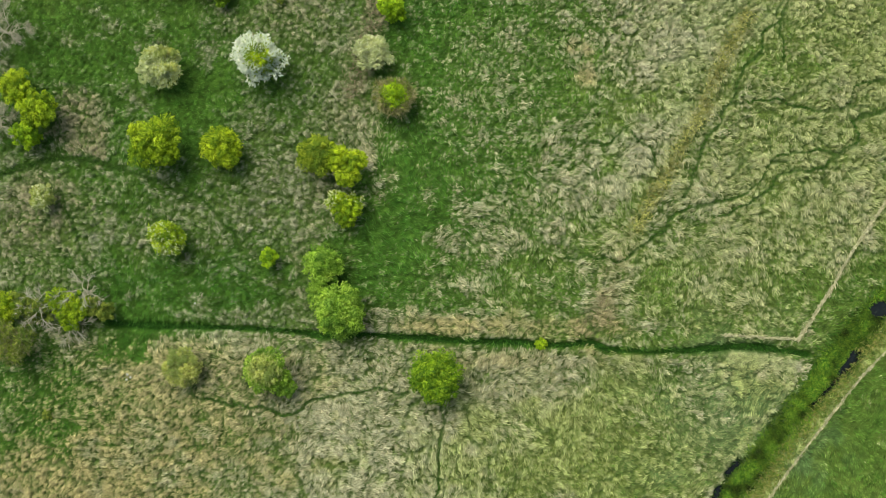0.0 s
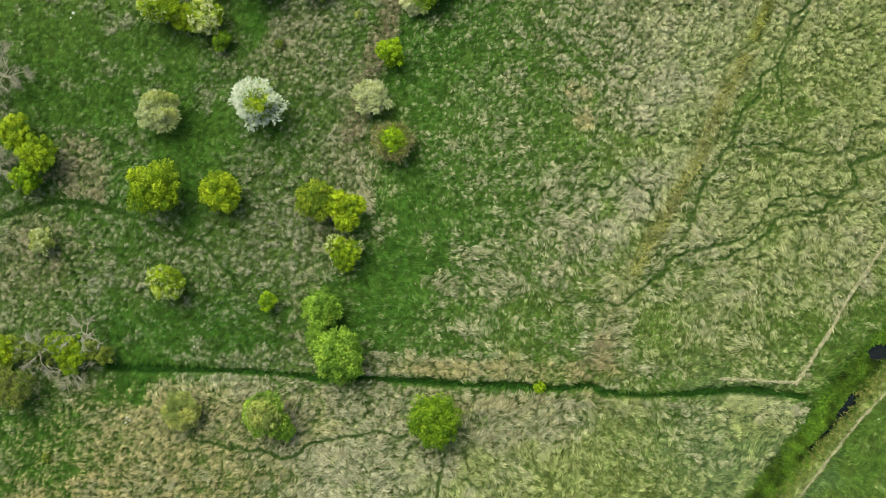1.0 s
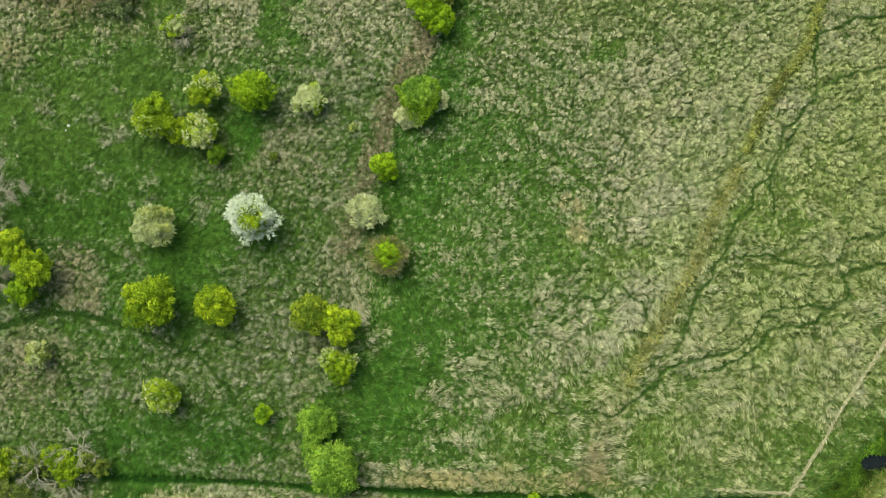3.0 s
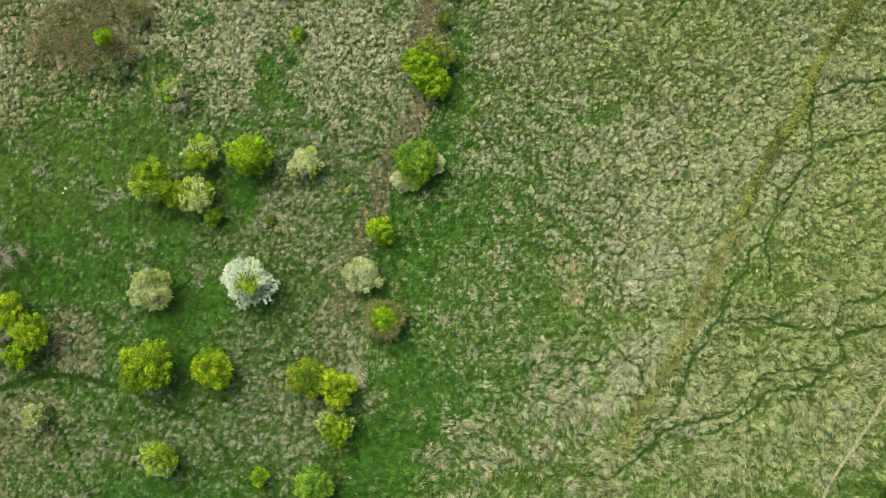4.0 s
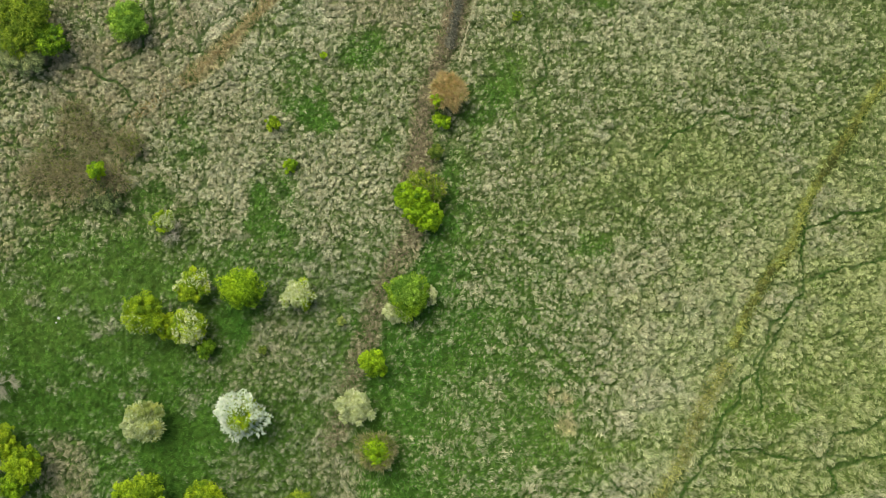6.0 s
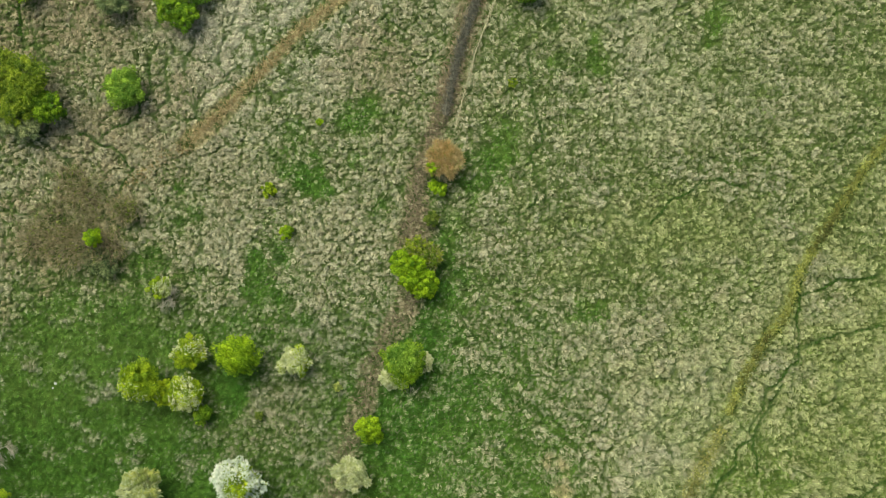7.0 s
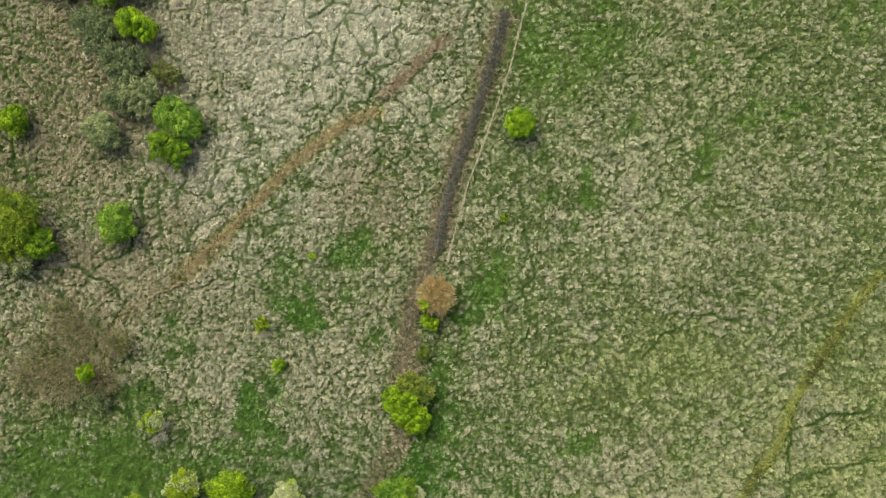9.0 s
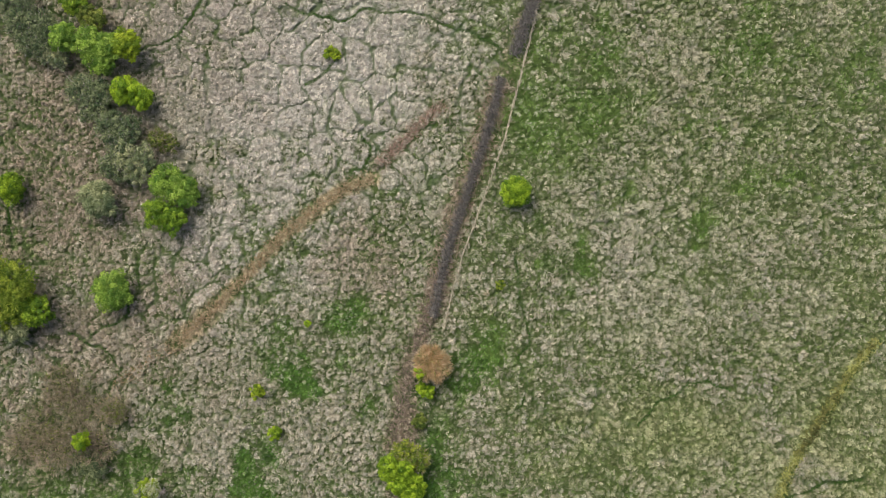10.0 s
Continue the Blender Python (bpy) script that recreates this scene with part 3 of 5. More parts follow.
# ---- ground: one sheet, fine under the flight, coarse out to the horizon ----
def mesh_from(name, verts, faces, sizes, material_, colours=None, smooth=True):
    """A mesh from arrays: corner indices and the number of corners of each face."""
    me = bpy.data.meshes.new(name)
    me.vertices.add(len(verts))
    me.vertices.foreach_set("co", np.ascontiguousarray(verts, np.float32).ravel())
    me.loops.add(len(faces))
    me.loops.foreach_set("vertex_index", np.ascontiguousarray(faces, np.int32))
    me.polygons.add(len(sizes))
    starts = np.concatenate([[0], np.cumsum(sizes)[:-1]])
    me.polygons.foreach_set("loop_start", starts.astype(np.int32))
    if smooth:
        me.polygons.foreach_set("use_smooth", np.ones(len(sizes), bool))
    me.update(calc_edges=True)
    if colours is not None:
        a = me.color_attributes.new("cover", "FLOAT_COLOR", "POINT")
        a.data.foreach_set("color", np.c_[colours, np.ones(len(verts))].astype(np.float32).ravel())
    me.materials.append(material_)
    return me


def axis(lo, hi, gap):
    fine = np.arange(lo, hi + gap / 2, gap)
    away = np.array([2, 5, 10, 20, 40, 80, 160, 400, 1000, 3000.0])
    return np.concatenate([lo - away[::-1], fine, hi + away])


def tones(c, tone, warm):
    """Straw and green colours of the cover, for given random tone and kind."""
    n, t = len(tone), tone[:, None]
    straw = blend(np.tile(STRAW * 0.9, (n, 1)), PALE * 0.92, tone ** 1.3)
    straw = blend(straw, BLEACHED * (0.78 + 0.25 * t), c.pale * 0.75)
    straw = blend(straw, GREYED, step(0.45, 0.25, warm) * 0.6)
    straw = blend(straw, OLIVE * (1.0 + 0.5 * t), c.olive * 0.75)
    straw = blend(straw, GOLD * (0.85 + 0.5 * t), c.gold * 0.9)
    straw = blend(straw, LITTER * (0.8 + 0.6 * t), c.brown * step(1.05, 0.75, warm) * 0.85)
    # straw greyed among the trees: their shade put into the colour
    straw = blend(straw, GREYED * (0.58 + 0.42 * t), c.woods * 0.75 * (1 - c.brown))
    green = blend(np.tile(SEDGE * 0.5, (n, 1)), SEDGE * 1.45, tone)
    green = blend(green, LUSH * (0.5 + 0.75 * t), np.clip(c.lush + step(0.35, 0.2, warm) * 0.4, 0, 1) * 0.9)
    green = blend(green, OLIVE * (0.6 + 0.7 * t), c.olive * step(0.9, 0.7, warm) * 0.85)
    green = blend(green, DULL * (0.6 + 0.9 * t), 0.6 * np.maximum(step(0.42, 0.85, c.dry), step(0.26, 0.5, c.dry) * step(30, 46, c.y)) * (1 - c.lush))
    green = blend(green, COLD * (0.7 + 0.6 * t), c.cold * 0.7)
    return straw, green * (1 - 0.04 * c.woods)[:, None]


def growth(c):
    """Share of straw at a place: more on the crown of a tussock, less in its seams, which also paints the gaps' shade.
    """
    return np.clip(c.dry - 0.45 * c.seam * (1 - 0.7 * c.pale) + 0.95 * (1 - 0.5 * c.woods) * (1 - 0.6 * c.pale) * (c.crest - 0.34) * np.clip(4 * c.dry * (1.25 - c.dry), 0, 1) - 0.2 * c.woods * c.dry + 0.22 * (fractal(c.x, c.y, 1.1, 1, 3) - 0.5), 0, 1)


def build_ground():
    gx, gy = axis(-50, 53, 0.19), axis(-29, 97, 0.19)
    x, y = (a.ravel() for a in np.meshgrid(gx, gy))
    c = cover(x, y)
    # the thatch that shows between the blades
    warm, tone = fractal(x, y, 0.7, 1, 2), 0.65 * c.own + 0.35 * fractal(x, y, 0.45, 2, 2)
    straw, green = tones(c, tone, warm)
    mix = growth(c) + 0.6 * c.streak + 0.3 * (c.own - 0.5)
    # less straw and dimmed green in the gaps: tussock shade put into colour
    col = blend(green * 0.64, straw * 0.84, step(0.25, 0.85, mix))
    # seams stay green, darkened further as painted gap shade
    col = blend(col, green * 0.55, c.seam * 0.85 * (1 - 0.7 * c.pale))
    # trail floors in a plain dark green, pool edges darker still
    col = blend(col, DARK_GREEN * 1.4, c.trail * 0.88)
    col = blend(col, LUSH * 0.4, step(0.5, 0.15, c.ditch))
    col = blend(col, DARK_GREEN * 0.6, step(1.0, 0.5, c.pool))
    verts = np.c_[x, y, c.z]
    n, m = len(gx), len(gy)
    i, j = np.meshgrid(np.arange(n - 1), np.arange(m - 1))
    a = (j * n + i).ravel()
    faces = np.c_[a, a + 1, a + n + 1, a + n].ravel()
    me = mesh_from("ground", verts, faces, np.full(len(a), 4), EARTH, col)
    return tagged(new("ground", me), "flat wet meadow of sedge thatch and trodden trails, gap shade painted in", "meadow", kind="structure")


ground = build_ground()


def ground_z(x, y):
    return cover(np.atleast_1d(np.asarray(x, float)), np.atleast_1d(np.asarray(y, float))).z


# open water in the reed canal
def build_water():
    p = np.array(CANAL)
    d = np.gradient(p, axis=0)
    side = np.c_[-d[:, 1], d[:, 0]] / np.hypot(d[:, 0], d[:, 1])[:, None] * 2.6
    verts = np.c_[np.concatenate([p + side, p - side]), np.full(2 * len(p), -0.62)]
    n = len(p)
    faces = np.concatenate([[k, k + n, k + n + 1, k + 1] for k in range(n - 1)])
    return tagged(new("water", mesh_from("water", verts, faces, np.full(n - 1, 4), WATER)), "dark still water between the grassy canal banks", "water", kind="structure")


build_water()


# ---- grass ----
def blades(name, x, y, z, heading, length, width, lift, colour, material_, label, category, rng, curl=0.35):
    """Bent blades or locks of grass, all in one mesh: two cuts and a point."""
    n = len(x)
    s, rise, wide = (0.0, 0.5, 1.0), (0.35, 1.0, 0.4), (0.8, 1.0, 0.0)
    bow = rng.randn(n) * curl
    ca, sa = np.cos(heading), np.sin(heading)
    verts = np.empty((n, 5, 3))
    for q in range(3):
        run, off = length * s[q], length * bow * s[q] ** 2
        cx, cy, cz = x + ca * run - sa * off, y + sa * run + ca * off, z + lift * rise[q]
        turn = heading + 2 * bow * s[q]
        hx, hy = -np.sin(turn) * width * wide[q] / 2, np.cos(turn) * width * wide[q] / 2
        verts[:, 2 * q] = np.c_[cx + hx, cy + hy, cz]
        if q < 2:
            verts[:, 2 * q + 1] = np.c_[cx - hx, cy - hy, cz - width * 0.25]
    pattern = np.array([0, 1, 3, 2, 2, 3, 4])
    faces = (np.arange(n)[:, None] * 5 + pattern).ravel()
    me = mesh_from(name, verts.reshape(-1, 3), faces, np.tile([4, 3], n), material_, np.repeat(colour, 5, axis=0))
    return tagged(new(name, me), label, category, kind="stuff")


def flow(x, y):
    """The way the meadow is lodged."""
    turn = -0.45 + 4.2 * (fractal(x, y, 7.0, 2, 3) - 0.5) + 2.0 * (value_noise(x, y, 1.5, 3) - 0.5)
    south_west = step(-8, -20, x) * step(-8, -14, y)
    return turn * (1 - 0.7 * south_west) + 0.75 * south_west


def kites(name, x, y, z, heading, length, width, lift, root_colour, tip_colour, material_, label, category, rng):
    """Short lodged locks of grass, each a kite bent over its middle."""
    n = len(x)
    ca, sa = np.cos(heading), np.sin(heading)
    bow = rng.randn(n) * 0.18 * length
    mx, my = x + ca * length * 0.5 - sa * bow, y + sa * length * 0.5 + ca * bow
    hx, hy = -sa * width / 2, ca * width / 2
    tilt = width * rng.uniform(-0.25, 0.25, n)
    verts = np.stack([np.c_[x, y, z], np.c_[mx + hx, my + hy, z + lift + tilt], np.c_[x + ca * length, y + sa * length, z + lift * 0.35], np.c_[mx - hx, my - hy, z + lift - tilt]], 1)
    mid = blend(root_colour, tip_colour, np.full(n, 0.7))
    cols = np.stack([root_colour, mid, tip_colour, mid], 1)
    faces = (np.arange(n)[:, None] * 4 + np.array([0, 3, 1, 1, 3, 2])).ravel()
    me = mesh_from(name, verts.reshape(-1, 3), faces, np.full(2 * n, 3), material_, cols.reshape(-1, 3))
    return tagged(new(name, me), label, category, kind="stuff")


def meadow():
    """Tufts of lodged grass: long locks combed one way in the south, rounder tussocks with dark gaps in the north."""
    rng = np.random.RandomState(11)
    i, j = np.meshgrid(np.arange(-124, 131), np.arange(-72, 240))
    i, j = i.ravel(), j.ravel()
    tx = (i + 0.1 + 0.8 * TABLE[2][i & 255, j & 255]) * TUSSOCK
    ty = (j + 0.1 + 0.8 * TABLE[3][i & 255, j & 255]) * TUSSOCK
    c = cover(tx, ty)
    keep = (c.trail < 0.6) & (c.ditch > 0.3) & (c.pool > 0.95) & (c.canal > 1.35)
    tx, ty, i, j = tx[keep], ty[keep], i[keep], j[keep]
    c = cover(tx, ty)
    n, per = len(tx), 9
    round_ = 0.9 * step(4, 36, ty) * (1 - 0.5 * c.woods) * (1 - 0.8 * c.east)
    lean = flow(tx, ty) + rng.randn(n) * (0.16 + 1.0 * round_)
    tone_of, warm_of, bulk = TABLE[1][i & 255, j & 255], rng.rand(n), rng.uniform(0.65, 1.35, n)
    share = c.dry + 0.1 * step(0.2, 0.45, c.dry) - 0.45 * c.seam * (1 - 0.7 * c.pale) - 0.26 * c.woods * c.dry + (0.8 - 0.25 * round_) * c.streak + (0.22 + 0.14 * round_) * (tone_of - 0.5)
    who = np.repeat(np.arange(n), per)
    q = len(who)
    gold, woods, curly = c.gold[who], c.woods[who], round_[who]
    heading = lean[who] + rng.randn(q) * (0.2 + 0.55 * curly) * (1 - 0.5 * gold)
    length = rng.uniform(0.34, 0.7, q) * np.sqrt(bulk[who]) * (1 - 0.38 * curly) * (1 - 0.2 * woods)
    back, side = rng.uniform(-0.85, 0.0, q) * length * (1 - 0.55 * curly), rng.randn(q) * 0.12 * bulk[who]
    x = tx[who] + np.cos(lean[who]) * back - np.sin(lean[who]) * side
    y = ty[who] + np.sin(lean[who]) * back + np.cos(lean[who]) * side
    c2 = cover(x + np.cos(heading) * length * 0.6, y + np.sin(heading) * length * 0.6)
    own = 0.45 + 0.3 * curly
    tone = np.clip(own * tone_of[who] + (1 - own) * rng.rand(q), 0, 1)
    warm = np.where(rng.rand(q) < 0.75, warm_of[who], rng.rand(q))
    straw, green = tones(c2, tone, warm)
    # crest term carries the same painted gap shade into the blades
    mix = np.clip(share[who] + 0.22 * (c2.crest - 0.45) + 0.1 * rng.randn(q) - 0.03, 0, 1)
    # streak brightens crests and darkens troughs: ridge shading painted into the tips
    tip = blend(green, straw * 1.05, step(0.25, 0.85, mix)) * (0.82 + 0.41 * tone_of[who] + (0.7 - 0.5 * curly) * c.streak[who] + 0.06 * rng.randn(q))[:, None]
    # roots greener, their colour also dimmed for the shade low in the tuft
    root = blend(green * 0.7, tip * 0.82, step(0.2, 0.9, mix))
    tall = (0.06 + 0.13 * mix) * rng.uniform(0.6, 1.3, q)
    foot = cover(x, y)
    z = foot.z - 0.01
    sunk = step(0.25, 0.6, np.maximum(c2.trail, foot.trail))
    stays = (c2.seam * (1 - 0.6 * c2.pale) < rng.uniform(0.25, 1.2, q)) & (sunk < rng.uniform(0.2, 0.9, q))
    tip, root = blend(tip, DARK_GREEN * 1.8, sunk * 0.9), blend(root, DARK_GREEN * 1.5, sunk * 0.9)
    width = rng.uniform(0.05, 0.12, q) * (1 - 0.35 * gold) * (1 - 0.3 * woods) * (1 + 0.3 * curly)
    lift = tall * (1 - 0.7 * sunk)
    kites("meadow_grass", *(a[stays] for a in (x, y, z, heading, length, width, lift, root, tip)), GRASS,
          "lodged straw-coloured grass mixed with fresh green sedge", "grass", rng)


meadow()


def strip(name, line, count, spread, colours, length, width, lift, label, category, seed, mat=None, lay=0.0, clumpy=0.0, rise=0.0):
    """Growth in a strip along a line; lay: blades lean across (0) or along (1) it."""
    rng = np.random.RandomState(seed)
    p = along(line, 1 / count, rng, spread)
    n = len(p)
    a, b = np.array(colours[0]), np.array(colours[1])
    col = blend(np.tile(a, (n, 1)), b, rng.rand(n) ** 1.3) * rng.uniform(0.75, 1.3, n)[:, None]
    col *= (1 + clumpy * (fractal(p[:, 0], p[:, 1], 1.1, 1, 2) - 0.5))[:, None]
    heading = rng.uniform(0, 2 * math.pi, n) * (1 - lay) + lay * (p[:, 2] + math.pi * (rng.rand(n) < 0.5) + rng.randn(n) * 0.3)
    z = ground_z(p[:, 0], p[:, 1]) + rise - 0.02
    return blades(name, p[:, 0], p[:, 1], z, heading, rng.uniform(0.6, 1.2, n) * length, rng.uniform(0.7, 1.3, n) * width,
                  rng.uniform(0.5, 1.2, n) * lift, col, mat or GRASS, label, category, rng, 0.3 * (1 - lay) + 0.03)


def trail_grass():
    """Short dark grass in the trodden trails."""
    rng = np.random.RandomState(41)
    p = np.concatenate([along(line, 1 / 30, rng, 0.05) for line in TRAILS] + [along(line, 1 / 30, rng, 0.05) for line in FAINT])
    x, y = p[:, 0].copy(), p[:, 1].copy()
    for _ in range(3):
        x, y = (p[:, 0] - 1.4 * (fractal(x, y, 2.2, 2, 2) - 0.5), p[:, 1] - 1.4 * (fractal(x, y, 2.2, 3, 2) - 0.5))
    keep = rng.rand(len(x)) < 0.15 + 0.85 * step(0.3, 0.6, value_noise(x, y, 2.0, 1))
    x, y, n = x[keep], y[keep], int(keep.sum())
    col = blend(np.tile(LUSH * 0.45, (n, 1)), SEDGE * 0.9, rng.rand(n) ** 1.5)
    blades("trail_grass", x, y, ground_z(x, y) + 0.02, rng.uniform(0, 2 * math.pi, n), rng.uniform(0.1, 0.24, n), rng.uniform(0.04, 0.08, n), rng.uniform(0.1, 0.22, n), col, GRASS,
           "short dark green grass in the trodden trails", "grass", rng)


trail_grass()
strip("trail_grass", TRAIL_F[:8], 60, 0.1, (LUSH * 0.35, SEDGE * 0.7), 0.25, 0.07, 0.2, "dark green grass in a winding trodden trail", "grass", 42)
strip("furrow_grass", [(px + 0.42, py) for px, py in WEEDS_NORTH], 26, 0.07, (LUSH * 0.4, SEDGE * 0.7), 0.22, 0.06, 0.26, "dark green grass in an old furrow", "grass", 43)
strip("ditch_grass", DITCH, 70, 0.13, (LUSH * 0.25, LUSH * 0.8), 0.32, 0.07, 0.22, "dark green grass choking the narrow ditch", "grass", 21)
strip("canal_sedge", CANAL, 560, 0.8, (LUSH * 0.6, (0.22, 0.33, 0.035)), 0.34, 0.06, 0.4, "lush bright green sedge filling the canal", "sedge", 22, clumpy=2.2)
strip("bank_grass", RIGHT_BANK, 90, 0.4, ((0.12, 0.21, 0.03), (0.36, 0.31, 0.12)), 0.5, 0.07, 0.35, "olive and brown grass along the canal bank", "grass", 23)
strip("straw_ridge", RIDGE_EAST, 60, 0.07, (STRAW, PALE), 0.5, 0.08, 0.25, "pale line of dry straw across the meadow", "straw", 24, lay=0.98, rise=0.12)
strip("straw_ridge", RIDGE_SOUTH, 40, 0.05, (STRAW, PALE), 0.5, 0.07, 0.25, "pale line of dry straw beside the ditch", "straw", 25, lay=0.98, rise=0.12)
strip("straw_ridge", FOOTWAY, 45, 0.05, (STRAW * 0.9, PALE), 0.45, 0.055, 0.2, "thin pale straw line along the pasture edge", "straw", 26, lay=0.98, rise=0.12)
strip("straw_ridge", WIRE_RIDGE, 26, 0.025, (STRAW, PALE), 0.5, 0.055, 0.25, "thin pale straw line beside the dead reeds", "straw", 27, lay=0.98, rise=0.12)
strip("weed_strip", WEEDS_NORTH, 95, 0.27, ((0.2, 0.225, 0.05), (0.41, 0.41, 0.125)), 0.32, 0.09, 0.4, "yellowish weeds growing along an old furrow", "weeds", 28, clumpy=1.6)
strip("weed_strip", WEEDS_SOUTH, 70, 0.42, ((0.24, 0.25, 0.065), (0.46, 0.44, 0.17)), 0.32, 0.085, 0.34, "sparse yellowish weeds along an old furrow", "weeds", 29, clumpy=1.6)
strip("dead_reed_bed", DEAD_REED_SOUTH, 180, 0.21, ((0.075, 0.075, 0.062), (0.41, 0.39, 0.32)), 0.55, 0.035, 0.9, "dark grey-brown dead reeds standing in a ditch", "reeds", 30, mat=REED, lay=0.7)
strip("dead_reed_bed", DEAD_REED_NORTH, 230, 0.34, ((0.08, 0.08, 0.066), (0.42, 0.40, 0.33)), 0.55, 0.035, 0.9, "dark grey-brown dead reeds standing in a ditch", "reeds", 31, mat=REED, lay=0.7)
strip("dead_reed_bed", DEAD_REED_FOOT, 80, 0.55, ((0.14, 0.11, 0.08), (0.4, 0.33, 0.23)), 0.6, 0.05, 0.4, "brown flattened reeds along the tree line", "reeds", 32, mat=REED)
strip("dry_reed_fringe", DEAD_REED_SOUTH, 60, 0.75, ((0.24, 0.17, 0.11), (0.46, 0.36, 0.25)), 0.6, 0.05, 0.4, "reddish brown dry reeds fringing the ditch", "reeds", 33, mat=REED)
strip("orange_reed_bed", ORANGE_SOUTH, 75, 0.36, ((0.32, 0.23, 0.11), (0.58, 0.46, 0.27)), 0.45, 0.045, 0.45, "orange-brown dry reeds in a long band", "reeds", 34, mat=REED, lay=0.45)
strip("orange_reed_bed", ORANGE_NORTH, 80, 0.36, ((0.30, 0.20, 0.13), (0.52, 0.39, 0.28)), 0.45, 0.045, 0.4, "reddish brown dry reeds in a band", "reeds", 35, mat=REED, lay=0.45)
strip("orange_reed_bed", ORANGE_TAIL, 25, 0.35, ((0.3, 0.21, 0.1), (0.5, 0.38, 0.22)), 0.5, 0.05, 0.3, "thinning orange-brown reeds", "reeds", 36, mat=REED)
strip("hedge_litter", HEDGE_FOOT, 60, 0.6, ((0.15, 0.12, 0.08), (0.33, 0.27, 0.19)), 0.6, 0.045, 0.22, "brown dead stalks at the foot of the tree line", "stalks", 37, mat=REED)


# ---- trees and bushes ----
def part(name, mesh, parent, label=""):
    ob = new(name, mesh)
    ob.parent = parent
    tagged(ob, label, kind="stuff" if name in ("twig_spray", "flower_spray") else "")
    return ob


def tube(verts, faces, a, b, ra, rb, sides=6):
    """A tapered limb from a to b added to the lists."""
    a, b = Vector(a), Vector(b)
    q = (b - a).to_track_quat("Z", "Y")
    base = len(verts)
    for p, r in ((a, ra), (b, rb)):
        for k in range(sides):
            w = 2 * math.pi * k / sides
            verts.append(p + q @ Vector((math.cos(w) * r, math.sin(w) * r, 0)))
    for k in range(sides):
        l = (k + 1) % sides
        faces.append((base + k, base + l, base + sides + l, base + sides + k))
    faces.append(tuple(base + sides + k for k in range(sides)))


def limb_mesh(name, rods, mat):
    verts, faces = [], []
    for a, b, ra, rb in rods:
        tube(verts, faces, a, b, ra, rb)
    me = bpy.data.meshes.new(name)
    me.from_pydata(verts, [], faces)
    me.materials.append(mat)
    me.polygons.foreach_set("use_smooth", np.ones(len(me.polygons), bool))
    return me


def bent(rng, a, b, ra, rb, steps=3, wander=0.12):
    """A limb of several slightly crooked pieces."""
    a, b = Vector(a), Vector(b)
    pts = [a + (b - a) * (k / steps) for k in range(steps + 1)]
    for p in pts[1:-1]:
        p += Vector(rng.randn(3)) * (b - a).length * wander
    return [(pts[k], pts[k + 1], ra + (rb - ra) * k / steps, ra + (rb - ra) * (k + 1) / steps) for k in range(steps)]


def leaf_mesh(name, rng, centres, outward, size, slim, mat, droop=0.85, knot=None):
    """Small folded leaf sprays at the centres, facing outward and up, loosely."""
    n = len(centres)
    up = outward * 0.6 + rng.randn(n, 3) * 0.5 + (0, 0, droop)
    up /= np.linalg.norm(up, axis=1)[:, None]
    tang = outward * 1.1 + rng.randn(n, 3) * 0.55 + (0, 0, 0.15)
    tang -= up * (tang * up).sum(1)[:, None]
    tang /= np.linalg.norm(tang, axis=1)[:, None]
    side = np.cross(up, tang)
    ln = (size * rng.uniform(0.6, 1.3, n) * np.where(rng.rand(n) < 0.16, 1.9, 1.15))[:, None]
    wd = np.minimum(ln * slim * 0.85, size * slim * 1.2)
    fold = up * ln * 0.12
    verts = np.stack([centres - tang * ln / 2, centres + side * wd / 2 + fold, centres + tang * ln / 2, centres - side * wd / 2 + fold], 1).reshape(-1, 3)
    faces = np.arange(4 * n)
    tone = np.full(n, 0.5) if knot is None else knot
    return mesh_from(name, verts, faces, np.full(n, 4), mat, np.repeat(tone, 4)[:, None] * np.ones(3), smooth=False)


def spray_mesh(name, rng, roots, outward, length, width, mat, up=0.35):
    """Thin twigs or flower spikes that stick outward."""
    n = len(roots)
    d = outward + rng.randn(n, 3) * 0.35 + (0, 0, up)
    d /= np.linalg.norm(d, axis=1)[:, None]
    side = np.cross(d, rng.randn(n, 3))
    side /= np.linalg.norm(side, axis=1)[:, None]
    over = np.cross(d, side)
    ln, wd = (length * rng.uniform(0.5, 1.3, n))[:, None], (width * rng.uniform(0.7, 1.3, n))[:, None]
    mid, tip = roots + d * ln * 0.45 + over * wd * 0.3, roots + d * ln
    verts = np.stack([roots, mid + side * wd / 2, tip, mid - side * wd / 2], 1).reshape(-1, 3)
    faces = (np.arange(n)[:, None] * 4 + np.array([0, 1, 3, 1, 2, 3])).ravel()
    return mesh_from(name, verts, faces, np.full(2 * n, 3), mat, smooth=False)


